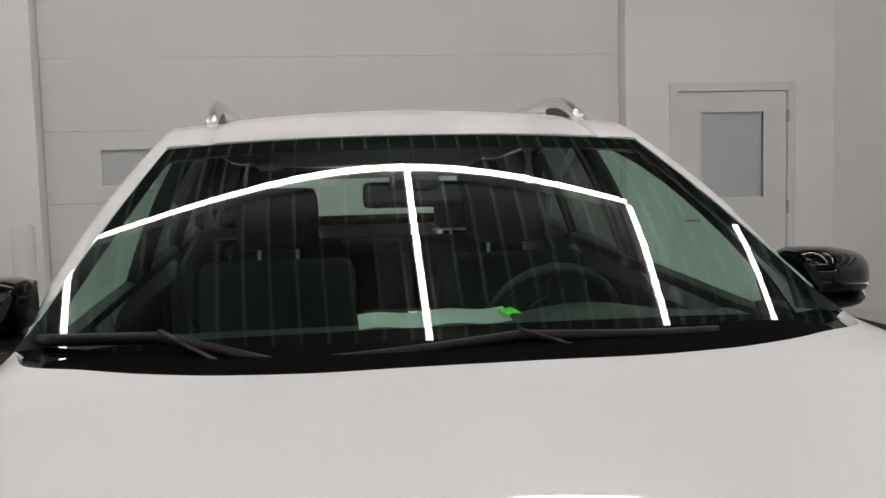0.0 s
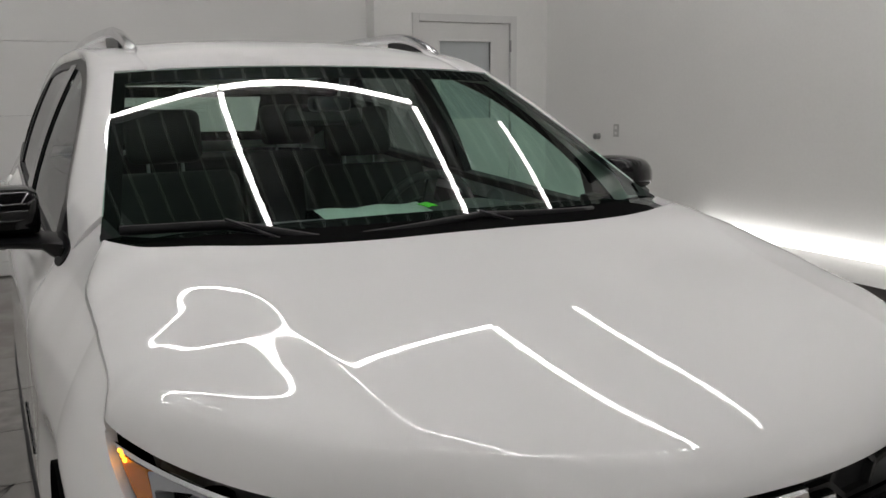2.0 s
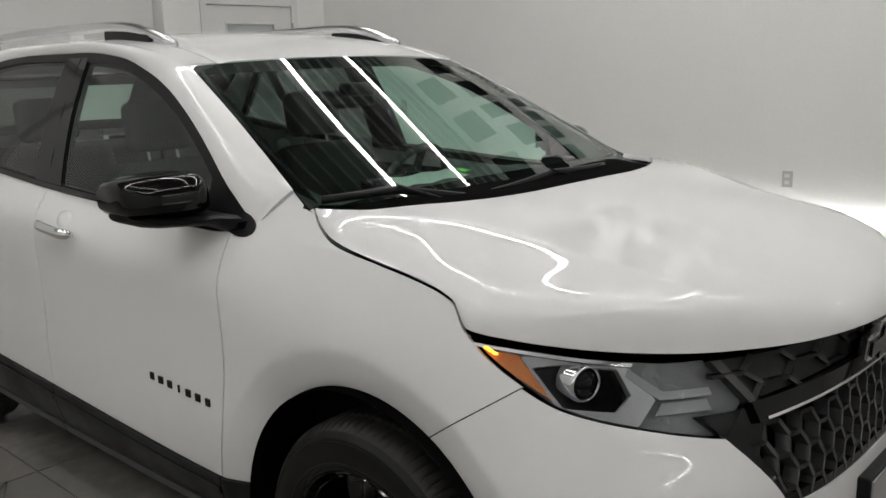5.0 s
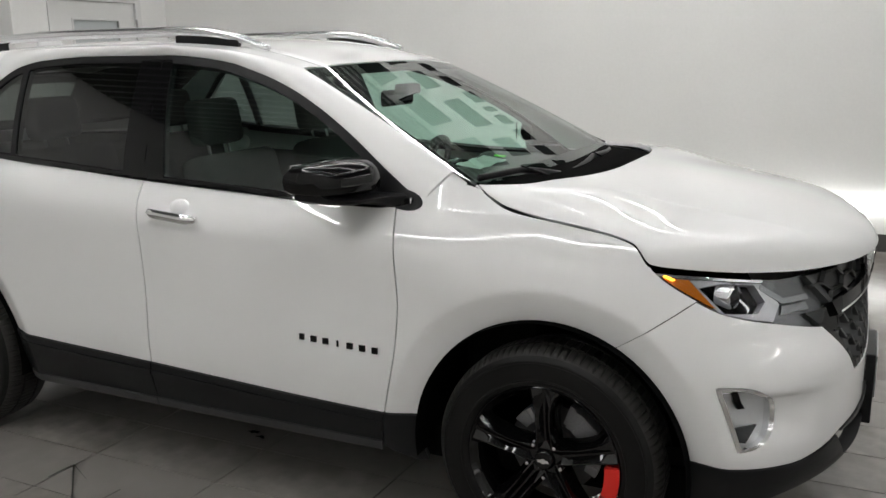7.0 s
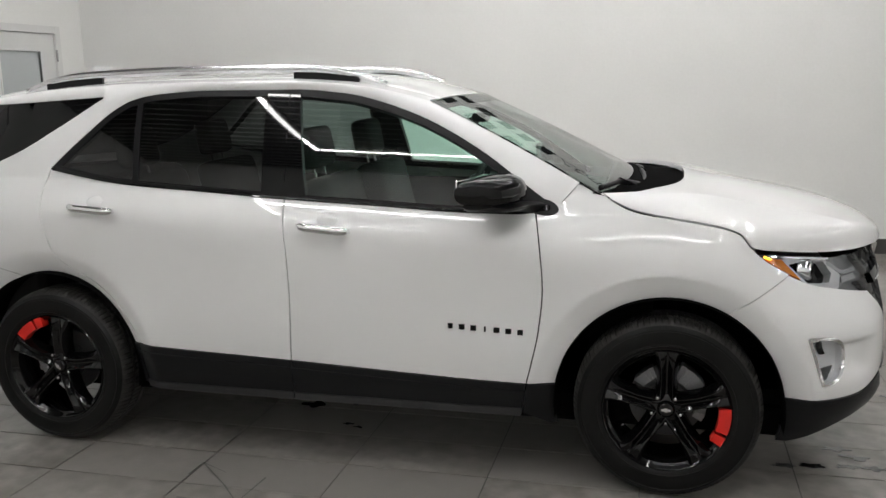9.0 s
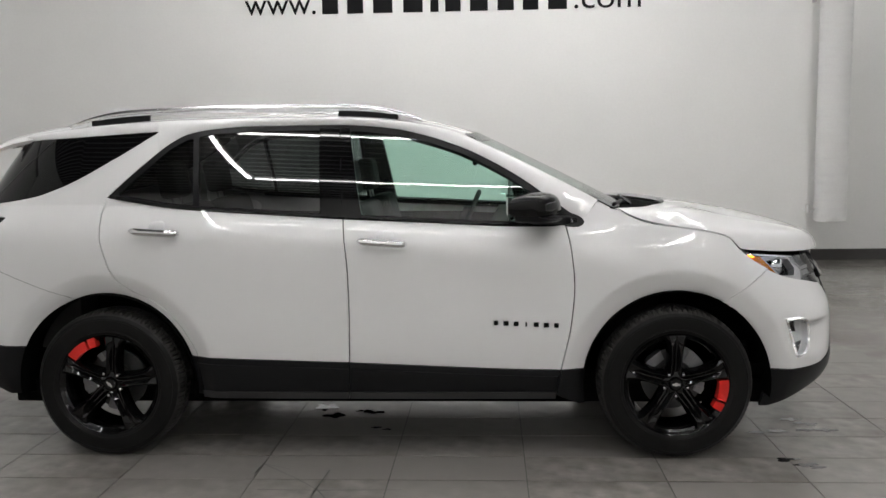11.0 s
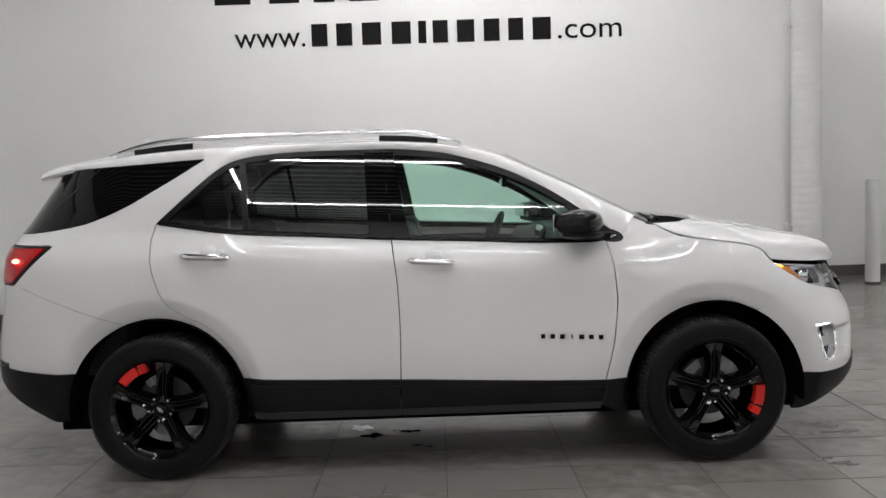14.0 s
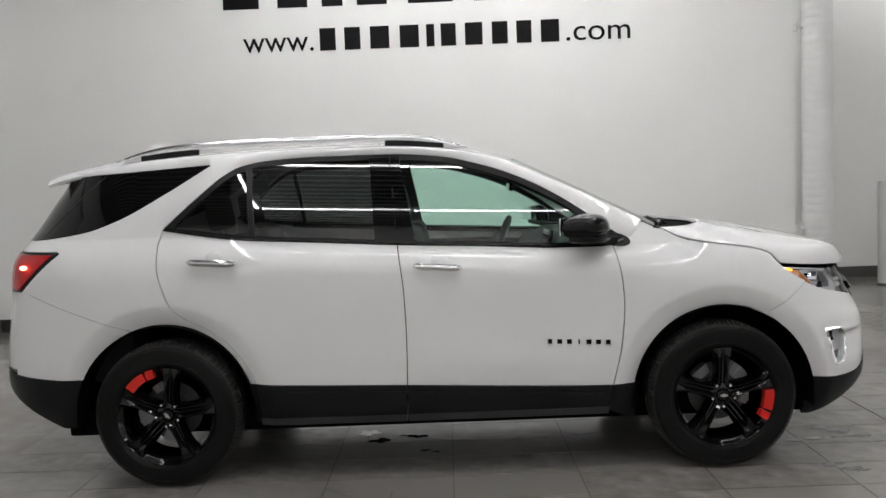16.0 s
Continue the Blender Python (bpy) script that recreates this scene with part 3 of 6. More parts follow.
# panels that come in pairs
pillar_foot = side_of((1.005, 1.224), (0.94, 1.15), 0.002)
bumper_a, bumper_b = (1.575, 0.752), (1.795, 0.905)
for left in (False, True):
    door_f = trimmed("front_door", ring, steps(-0.22, 0.92, 0.012), steps(0.43, 1.16, 0.012),
                     [ahead(middle_seam), behind(front_seam), above(clad_top), below(window_base)], PAINT, car, mirror=left)
    door_r = trimmed("rear_door", ring, steps(-1.4, -0.15, 0.012), steps(0.46, 1.29, 0.012),
                     [ahead(rear_seam), behind(middle_seam), above(clad_top), below(window_base)], PAINT, car, mirror=left)
    fender = trimmed("fender", ring, steps(0.8, 1.86, 0.012), steps(0.42, 1.25, 0.012),
                     [ahead(front_seam), above(clad_top), outside_arch(AXLE), side_of(bumper_a, bumper_b, GAP / 2), below(hood_seam, 0.002),
                      lambda p, u, v: (p[..., 2] - lamp_base(p[..., 0])) * -1 + np.where(p[..., 0] < 1.66, 0.2, 0),
                      lambda p, u, v: np.where(p[..., 0] > 0.90, 1, window_base(p[..., 0]) - p[..., 2]),
                      lambda p, u, v: np.maximum(1.1495 - p[..., 2], np.minimum(pillar_foot(p, u, v), 1.545 - 0.51 * (p[..., 0] - 0.372) - p[..., 2] + np.clip((p[..., 0] - 1.09) * 20, 0, 1) * 0.1))],
                     PAINT, car, mirror=left)
    trimmed("quarter_panel", ring, steps(S_START + 0.35, -0.88, 0.014), steps(0.42, 1.60, 0.014),
            [lambda p, u, v: np.where(p[..., 2] > 1.268, window_top(p[..., 0]) * 0 + (p[..., 2] - window_top(p[..., 0])), (rear_seam(p[..., 2]) - p[..., 0]) / slope(rear_seam, p[..., 2])) - GAP,
             outside_arch(-AXLE), above(clad_top), below(quarter_base), lambda p, u, v: -1.10 - p[..., 0] + np.where(p[..., 2] < 1.25, 0.3, 0),
             lambda p, u, v: np.maximum(np.maximum(p[..., 2] - 1.18, 0.98 - p[..., 2]), ((p[..., 0] + 2.092) * 0.167 - (p[..., 2] - 0.98) * 0.197) / 0.258)],
            PAINT, car, mirror=left)
    tail_lamp = trimmed("tail_light", ring, steps(S_START + 0.4, -1.82, 0.012), steps(0.97, 1.19, 0.012),
                        [lambda p, u, v: 1.175 - p[..., 2], lambda p, u, v: p[..., 2] - 0.985, lambda p, u, v: -((p[..., 0] + 2.092) * 0.167 - (p[..., 2] - 0.98) * 0.197) / 0.258 - 0.004],
                        TRIM_BLACK, car, "red rear light in a dark surround, lit", mirror=left)
    trimmed("lens", ring, steps(S_START + 0.4, -1.82, 0.012), steps(0.97, 1.19, 0.012),
            [lambda p, u, v: 1.163 - p[..., 2], lambda p, u, v: p[..., 2] - 0.995, lambda p, u, v: -((p[..., 0] + 2.092) * 0.167 - (p[..., 2] - 0.98) * 0.197) / 0.258 - 0.018],
            RED_LENS, tail_lamp, "red lens", depth=0, mirror=left, lift=0.004)
    y_sign = 1 if left else -1
    p = ring(-1.985, 1.105)
    bulb = bmesh.new()
    bmesh.ops.create_icosphere(bulb, subdivisions=2, radius=0.016, matrix=Matrix.Translation((p[0] - 0.06, (abs(p[1]) - 0.012) * y_sign, p[2])) @ Matrix.Diagonal((1.2, 0.9, 0.8, 1)))
    part("bulb", bulb, RED_GLOW, tail_lamp, "lit bulb", smooth=True)
    seam_a, seam_b = (-2.037, 0.974), (-1.60, 0.807)
    trimmed("bumper_seam", ring, steps(S_START + 0.35, -1.5, 0.01), steps(0.76, 1.0, 0.004), [side_of(seam_a, seam_b, -0.0007), side_of(seam_b, seam_a, -0.0007), lambda p, u, v: p[..., 0] + 2.04, outside_arch(-AXLE)],
            LINER, car, "dark shut line above the rear bumper", depth=0, mirror=left, lift=0.0006)
    trimmed("rear_reflector", ring, steps(S_START, -1.8, 0.01), steps(0.54, 0.61, 0.005), [lambda p, u, v: 0.592 - p[..., 2], lambda p, u, v: p[..., 2] - 0.566, lambda p, u, v: -2.15 - p[..., 0], lambda p, u, v: abs(p[..., 1]) - 0.5],
            GLOSS_BLACK, car, "dark slot reflector in the rear bumper", depth=0.01, mirror=left, lift=0.004)
    trimmed("rear_bumper_skirt", ring, steps(S_START, -1.70, 0.014), steps(0.27, 0.6, 0.014),
            [below(clad_top, 0.002), outside_arch(-AXLE), lambda p, u, v: p[..., 2] - 0.30 - np.maximum(0, -1.9 - p[..., 0]) * 0.55], CLADDING, car, "black plastic lower bumper", mirror=left, lift=0.006, depth=0.03)
    for name, fa, fb in (("front_sill_cladding", middle_seam, front_seam), ("rear_sill_cladding", rear_seam, middle_seam)):
        sill = trimmed(name, ring, steps(-0.97, 0.85, 0.014), steps(0.30, 0.51, 0.012),
                       [ahead(fa), behind(fb), below(clad_top, 0.002), lambda p, u, v: p[..., 2] - 0.318], CLADDING, car, "black plastic door cladding", mirror=left, lift=0.008, depth=0.03)
        trimmed("upper_ridge", ring, steps(-0.97, 0.85, 0.02), steps(0.38, 0.51, 0.006), [ahead(fa), behind(fb), below(clad_top, 0.030), above(clad_top, -0.052)], CLADDING, sill, "raised edge along the cladding", mirror=left, lift=0.013, depth=0.008)
        trimmed("lower_strip", ring, steps(-0.97, 0.80, 0.02), steps(0.28, 0.34, 0.006), [ahead(fa), behind(fb), lambda p, u, v: 0.333 - p[..., 2], lambda p, u, v: p[..., 2] - 0.300],
                SILL_SHEEN, sill, "lower edge strip with the floor's sheen in its grey", mirror=left, lift=0.016, depth=0.12)
    trimmed("wheel_arch_cladding", ring, steps(0.79, 1.0, 0.012), steps(0.25, 0.45, 0.012),
            [ahead(front_seam), below(clad_top, 0.002), outside_arch(AXLE), lambda p, u, v: p[..., 2] - 0.262, lambda p, u, v: (p[..., 2] - 0.30) + (p[..., 0] - 0.83) * 0.5],
            CLADDING, car, "black plastic mud guard behind the front wheel", mirror=left, lift=0.008, depth=0.03)
    trimmed("rear_arch_cladding", ring, steps(-1.0, -0.88, 0.012), steps(0.30, 0.52, 0.012),
            [behind(rear_seam), below(clad_top, 0.002), outside_arch(-AXLE), lambda p, u, v: p[..., 2] - 0.31], CLADDING, car, "black plastic trim ahead of the rear wheel", mirror=left, lift=0.008, depth=0.03)
    for axle in (AXLE, -AXLE):
        well = bmesh.new()
        c = HUB + 0.01
        rows = []
        for k in range(37):
            a = radians(-9 + 198 * k / 36)
            rows.append([well.verts.new((axle + 0.434 * math.cos(a), y_sign * y, c + 0.434 * math.sin(a))) for y in (0.875, 0.52)])
        for p, q in zip(rows, rows[1:]):
            well.faces.new((p[0], p[1], q[1], q[0]))
        well.faces.new([r[1] for r in rows])
        part("wheel_liner", well, LINER, car, "dark wheel housing")

# nose
nose_s = steps(1.5, S_END, 0.012)


def fog_hole(p):
    """Positive outside the fog lamp's opening: a shape that is straight towards the wheel and round towards the nose."""
    x, z = p[..., 0], p[..., 2]
    front = (x - 1.90) / 0.108
    up = (z - 0.578) / 0.098
    edge = (1.858 + (0.672 - z) * 0.34) - x
    return np.maximum(np.where(front > 0, np.hypot(np.maximum(front, 0) ** 1.3, np.abs(up) ** 1.6) - 1, np.abs(up) - 1) * 0.09, edge)


def bumper_face(s, z):
    """The bumper's skin, pressed in round the fog lamp."""
    p = ring(s, z)
    x = p[..., 0]
    dent = 0.03 / (1 + np.exp(-(x - 1.93) / 0.03)) / (1 + np.exp((x - 2.10) / 0.018)) / (1 + np.exp(-(z - 0.52) / 0.02)) / (1 + np.exp((z - 0.642) / 0.005))
    return p + np.stack([-dent * 0.7, dent * 0.7, 0 * dent], -1)


def off_grille(p, u, v):
    """Positive below and outside the lower grille's outline."""
    y, z = abs(p[..., 1]), p[..., 2]
    side = ((0.565 - 0.46) * (z - 0.645) - (0.80 - 0.645) * (y - 0.46)) / -0.187
    return np.maximum(side, 0.648 - 0.012 * (1 - (y / 0.46) ** 2) - z)


def on_grille(off):
    return lambda p, u, v: -off_grille(p, u, v) - off


for left in (False, True):
    bumper = trimmed("front_bumper", bumper_face, nose_s, steps(0.40, 0.93, 0.011),
                     [side_of(bumper_b, bumper_a, GAP / 2), lambda p, u, v: lamp_base(p[..., 0]) - 0.004 - p[..., 2], above(clad_top), outside_arch(AXLE), off_grille,
                      lambda p, u, v: fog_hole(p)], PAINT, car, mirror=left)
    # fog lamp
    fog = trimmed("fog_light", bumper_face, steps(1.82, 2.15, 0.01), steps(0.46, 0.70, 0.01), [lambda p, u, v: -fog_hole(p) - 0.001], FOG_SILVER, car, "chrome-framed fog light in the bumper", depth=0.0, mirror=left, lift=-0.03)
    trimmed("chrome_frame", bumper_face, steps(1.82, 2.15, 0.006), steps(0.46, 0.70, 0.006), [lambda p, u, v: -fog_hole(p) - 0.001, lambda p, u, v: fog_hole(p) + 0.014], CHROME, fog, "chrome frame", depth=0.03, mirror=left, lift=0.001)
    trimmed("dark_bar", bumper_face, steps(1.82, 2.15, 0.006), steps(0.50, 0.56, 0.006), [lambda p, u, v: -fog_hole(p) - 0.016, lambda p, u, v: 0.548 - p[..., 2] + (p[..., 0] - 1.93) * 0.15, lambda p, u, v: p[..., 2] - 0.505 - (1.945 - p[..., 0]) * 0.1, lambda p, u, v: 1.962 - p[..., 0] + (p[..., 2] - 0.53) * 0.5], LAMP_DARK, fog, "dark lamp slot", depth=0.01, mirror=left, lift=-0.018)
    trimmed("reflector_fin", bumper_face, steps(1.82, 2.15, 0.006), steps(0.56, 0.68, 0.006), [lambda p, u, v: -fog_hole(p) - 0.022, lambda p, u, v: 0.009 - abs(p[..., 0] - 1.925 + (p[..., 2] - 0.62) * 0.5), lambda p, u, v: p[..., 2] - 0.602], GLOSS_BLACK, fog, "dark fin", depth=0.012, mirror=left, lift=-0.018)
    trimmed("lens", bumper_face, steps(1.82, 2.15, 0.012), steps(0.46, 0.70, 0.012), [lambda p, u, v: -fog_hole(p) - 0.013], LENS_GLASS, fog, "clear lens", depth=0, mirror=left, lift=-0.004)

    # lower valance
    trimmed("front_valance", ring, nose_s, steps(0.22, 0.53, 0.012),
            [below(clad_top, 0.002), outside_arch(AXLE), lambda p, u, v: p[..., 2] - 0.235 - np.maximum(0, p[..., 0] - 1.82) * 0.42 * np.clip((2.3 - p[..., 0]) / 0.1, 0, 1),
             lambda p, u, v: np.maximum(np.maximum(0.395 - p[..., 2], abs(p[..., 1]) - 0.60 + (0.5 - p[..., 2]) * 0.9), p[..., 2] - 0.49)],
            CLADDING, car, "black plastic lower bumper", depth=0.04, mirror=left, lift=0.006)
    trimmed("lower_intake", ring, nose_s, steps(0.36, 0.53, 0.02), [below(clad_top, 0.0)], LINER, car, "dark lower air intake", depth=0, mirror=left, lift=-0.05)

    # headlamp
    in_lamp = [lambda p, u, v: p[..., 2] - lamp_base(p[..., 0]) - 0.002, under_lip(0.010), lambda p, u, v: p[..., 0] - 1.648,
               lambda p, u, v: np.where(p[..., 2] > 0.858, abs(p[..., 1]) - 0.482 - (p[..., 2] - 0.858) * 0.5, abs(p[..., 1]) - 0.482 - (0.858 - p[..., 2]) * 1.35) - 0.004]
    lamp_s, lamp_v = steps(1.62, 2.4, 0.009), steps(0.79, 1.005, 0.007)
    fine_s, fine_v = steps(1.62, 2.4, 0.005), steps(0.79, 1.005, 0.005)
    head = trimmed("headlight", ring, lamp_s, lamp_v, in_lamp, SMOKE, car, "clear headlight with projector, silver bezel and amber signal", depth=0.02, mirror=left, lift=-0.075)
    trimmed("lens", ring, lamp_s, lamp_v, in_lamp, LENS_GLASS, head, "clear polycarbonate lens", depth=0, mirror=left, lift=-0.001)
    trimmed("top_moulding", ring, fine_s, fine_v, [under_lip(0.013), lambda p, u, v: p[..., 2] - lip_z(abs(p[..., 1])) + 0.020, lambda p, u, v: p[..., 0] - 1.675, lambda p, u, v: 1.95 - p[..., 0]], CHROME, head, "thin chrome moulding", depth=0.006, mirror=left, lift=-0.008)
    split_a, split_b = (1.776, 0.948), (1.866, 0.860)
    trimmed("turn_signal", ring, fine_s, fine_v, [lambda p, u, v: p[..., 2] - lamp_base(p[..., 0]) - 0.008, under_lip(0.024), lambda p, u, v: p[..., 0] - 1.668, side_of(split_b, split_a)], AMBER, head, "amber turn signal, lit", depth=0.02, mirror=left, lift=-0.012)
    outer = polygon((1.768, 0.958), (1.863, 0.859), (1.91, 0.846), (1.990, 0.836), (2.0, 0.880), (1.93, 0.955))
    recess = polygon((1.792, 0.938), (1.866, 0.868), (1.95, 0.862), (1.963, 0.890), (1.93, 0.936), (1.85, 0.946))
    trimmed("bezel", ring, fine_s, fine_v, in_lamp[:1] + [outer, under_lip(0.022), lambda p, u, v: -recess(p, u, v)], SILVER_PLASTIC, head, "silver bezel round the projector", depth=0.035, mirror=left, lift=-0.012)
    trimmed("projector_recess", ring, fine_s, fine_v, in_lamp[:1] + [recess, under_lip(0.022)], GLOSS_BLACK, head, "black recess round the projector", depth=0.0, mirror=left, lift=-0.048)
    trimmed("smoked_panel", ring, fine_s, fine_v, in_lamp + [lambda p, u, v: -outer(p, u, v) - 0.002, lambda p, u, v: p[..., 0] - 1.925], SMOKE, head, "smoked grey inner panel", depth=0.01, mirror=left, lift=-0.026)
    guide = lambda p: 0.886 + np.clip(2.005 - p[..., 0], 0, 0.2) * 0.72
    trimmed("light_guide", ring, fine_s, fine_v, [lambda p, u, v: p[..., 2] - guide(p) + 0.007, lambda p, u, v: guide(p) + 0.007 - p[..., 2], lambda p, u, v: p[..., 0] - 1.945, lambda p, u, v: abs(p[..., 1]) - 0.545], GUIDE_GREY, head, "silver light guide", depth=0.02, mirror=left, lift=-0.010)
    trimmed("light_guide", ring, fine_s, fine_v, [lambda p, u, v: p[..., 2] - guide(p) + 0.032, lambda p, u, v: guide(p) - 0.012 - p[..., 2], lambda p, u, v: p[..., 0] - 2.01, lambda p, u, v: abs(p[..., 1]) - 0.555], GUIDE_GREY, head, "grey light guide", depth=0.02, mirror=left, lift=-0.018)
    c = np.array((1.896, skin(1.896, 0.899), 0.899))
    proj = bmesh.new()
    s_y = 1 if left else -1
    eye = Vector((c[0] - 0.032, s_y * (abs(c[1]) - 0.026), c[2] + 0.002))
    turn = (eye - Vector((c[0] + 1.0, s_y * (abs(c[1]) + 0.25), c[2]))).to_track_quat("-Z", "Y").to_matrix().to_4x4()
    m = Matrix.Translation(eye) @ turn
    add_lathe(proj, [(0.0, 0.028), (0.014, 0.025), (0.024, 0.016), (0.0285, 0.004), (0.029, -0.01)], 32, m)
    part("projector_lens", proj, GLOSS_BLACK, head, "dark glass projector lens", smooth=True)
    ringm = bmesh.new()
    add_lathe(ringm, [(0.031, -0.02), (0.031, 0.012), (0.035, 0.016), (0.041, 0.008), (0.042, -0.03)], 40, m)
    part("projector_ring", ringm, CHROME, head, "chrome ring", smooth=True)
    for k in range(3):
        q = ring(1.722 + 0.010 * k, 0.966 - 0.0045 * k)
        spot = bmesh.new()
        bmesh.ops.create_icosphere(spot, subdivisions=2, radius=0.0042, matrix=Matrix.Translation((q[0], s_y * (abs(q[1]) - 0.010), q[2])) @ Matrix.Diagonal((1.9, 0.8, 0.8, 1)))
        part("signal_bulb", spot, AMBER_GLOW, head, "lit amber bulb", smooth=True)


# grille
upper_in = [under_lip(0.014), lambda p, u, v: p[..., 2] - 0.875 + 0.018 * (abs(p[..., 1]) / 0.48) ** 2, lambda p, u, v: 0.482 + (p[..., 2] - 0.858) * 0.5 - abs(p[..., 1])]
lower_in = [on_grille(0.014), lambda p, u, v: 0.832 - 0.022 * (abs(p[..., 1]) / 0.48) ** 2 - p[..., 2], lambda p, u, v: 0.47 + (0.83 - p[..., 2]) * 0.9 - abs(p[..., 1])]
g_s = steps(2.05, S_END, 0.012)
grille = None
for left in (False, True):
    back = trimmed("grille" if not left else "backing", ring, g_s, steps(0.63, 0.98, 0.015), [lambda p, u, v: np.where(p[..., 2] > 0.80, 0.505, 0.60) - abs(p[..., 1]), under_lip(0.01), lambda p, u, v: -off_grille(p, u, v) + 0.01], LINER, grille or car, "black grille with a honeycomb net" if not left else "black backing", depth=0, mirror=left, lift=-0.05)
    grille = grille or back
    trimmed("surround", ring, g_s, steps(0.63, 0.98, 0.008), [lambda p, u, v: -off_grille(p, u, v) - 0.001,
            lambda p, u, v: np.maximum(off_grille(p, u, v) + 0.022, np.maximum(abs(p[..., 1]) - 0.455 - (0.83 - p[..., 2]) * 0.8, -1)), lambda p, u, v: 0.845 - p[..., 2]],
            GLOSS_BLACK, grille, "gloss black grille surround", depth=0.04, mirror=left, lift=-0.003)
    trimmed("cross_bar", ring, g_s, steps(0.80, 0.90, 0.006), [lambda p, u, v: p[..., 2] - 0.836 + 0.02 * (abs(p[..., 1]) / 0.48) ** 2, lambda p, u, v: 0.872 - 0.018 * (abs(p[..., 1]) / 0.48) ** 2 - p[..., 2],
            lambda p, u, v: 0.49 - abs(p[..., 1])], GLOSS_BLACK, grille, "gloss black cross bar", depth=0.05, mirror=left, lift=0.012)
    trimmed("bright_strip", ring, g_s, steps(0.80, 0.90, 0.004), [lambda p, u, v: p[..., 2] - 0.838 + 0.02 * (abs(p[..., 1]) / 0.48) ** 2, lambda p, u, v: 0.843 - 0.02 * (abs(p[..., 1]) / 0.48) ** 2 - p[..., 2],
            lambda p, u, v: 0.47 - abs(p[..., 1])], SATIN, grille, "thin bright strip", depth=0.01, mirror=left, lift=0.0145)
    trimmed("grille_plate", ring, g_s, steps(0.84, 0.98, 0.01), upper_in, TRIM_BLACK, grille, "dark infill plate", depth=0, mirror=left, lift=-0.014)
    trimmed("corner_plate", ring, steps(1.95, 2.4, 0.01), steps(0.78, 0.96, 0.008), [under_lip(0.014), lambda p, u, v: abs(p[..., 1]) - 0.482 - (p[..., 2] - 0.858) * 0.5 + 0.016, lambda p, u, v: 0.486 + (p[..., 2] - 0.858) * 0.5 - abs(p[..., 1]), lambda p, u, v: p[..., 2] - 0.845],
            GRILLE_GREY, grille, "", depth=0.04, mirror=left, lift=-0.002)


def honeycomb(name, keep_fields, z0, z1, w, h, bar, s_y, deep):
    """Bars of a wide hexagon net laid on the nose."""
    bm = bmesh.new()

    def s_of(y, z):
        lo, hi = 1.9, S_END
        for _ in range(24):
            mid = (lo + hi) / 2
            if abs(ring(mid, z)[1]) > y:
                lo = mid
            else:
                hi = mid
        return lo

    def at(y, z):
        p = ring(s_of(abs(y), z), z)
        return Vector((p[0] - 0.012, s_y * abs(y), z))

    def inside(y, z):
        p = ring(s_of(abs(y), z), z)
        return all(float(f(p, 0, 0)) > 0 for f in keep_fields)

    rows_n = int((z1 - z0) / (h * 0.5)) + 2
    for r in range(-1, rows_n):
        for c in range(-1, int(0.62 / w) + 2):
            y = c * w + (w / 2 if r % 2 else 0)
            z = z0 + r * h / 2
            pts = [(y - w * 0.17, z + h / 2 * 0), (y + w * 0.17, z), (y + w * 0.33, z + h / 2), (y + w * 0.67, z + h / 2)]
            for (ya, za), (yb, zb) in list(zip(pts, pts[1:])) + [((y - w * 0.17, z), (y - w * 0.33, z + h / 2))]:
                ya, yb = max(ya, 0), max(yb, 0)
                if abs(ya - yb) < 1e-4 or not (inside((ya + yb) / 2, (za + zb) / 2)):
                    continue
                a, b = at(ya, za), at(yb, zb)
                d = (b - a).normalized()
                out = Vector((1, 0, 0))
                side = d.cross(out).normalized() * bar / 2
                quad = [a - side, b - side, b + side, a + side]
                top = [bm.verts.new(v + out * 0.01) for v in quad]
                low = [bm.verts.new(v - out * deep + (v - (a + b) / 2) * 0.05) for v in quad]
                bm.faces.new(top)
                for i in range(4):
                    bm.faces.new((top[i], low[i], low[(i + 1) % 4], top[(i + 1) % 4]))
    return part(name, bm, GRILLE_GREY, grille, "dark honeycomb net")


for s_y in (-1, 1):
    honeycomb("upper_mesh", upper_in, 0.880, 0.965, 0.20, 0.052, 0.009, s_y, 0.003)
    honeycomb("lower_mesh", lower_in, 0.645, 0.85, 0.10, 0.066, 0.010, s_y, 0.02)
emblem = bmesh.new()
add_prism(emblem, [(-0.095, -0.028), (-0.035, -0.028), (-0.035, -0.05), (0.04, -0.05), (0.04, -0.028), (0.105, -0.028), (0.09, 0.028), (0.035, 0.028), (0.035, 0.05), (-0.04, 0.05), (-0.04, 0.028), (-0.105, 0.028)], 0, 0.02, pose(2.205, 0, 0.885, 90, 0, 90) @ pose(0, 0, 0, 8) @ Matrix.Diagonal((1.15, 1.1, 1, 1)), 0.004)
part("emblem_frame", emblem, SATIN, grille, "bright emblem outline")
emblem = bmesh.new()
add_prism(emblem, [(-0.08, -0.017), (-0.025, -0.017), (-0.025, -0.038), (0.028, -0.038), (0.028, -0.017), (0.088, -0.017), (0.076, 0.017), (0.025, 0.017), (0.025, 0.038), (-0.028, 0.038), (-0.028, 0.017), (-0.088, 0.017)], 0.018, 0.025, pose(2.205, 0, 0.885, 90, 0, 90) @ pose(0, 0, 0, 8) @ Matrix.Diagonal((1.15, 1.1, 1, 1)))
part("emblem_face", emblem, GLOSS_BLACK, grille, "dark emblem face")
plate = bmesh.new()
add_box(plate, (2.225, -0.155, 0.36), (2.262, 0.155, 0.60), 0.006)
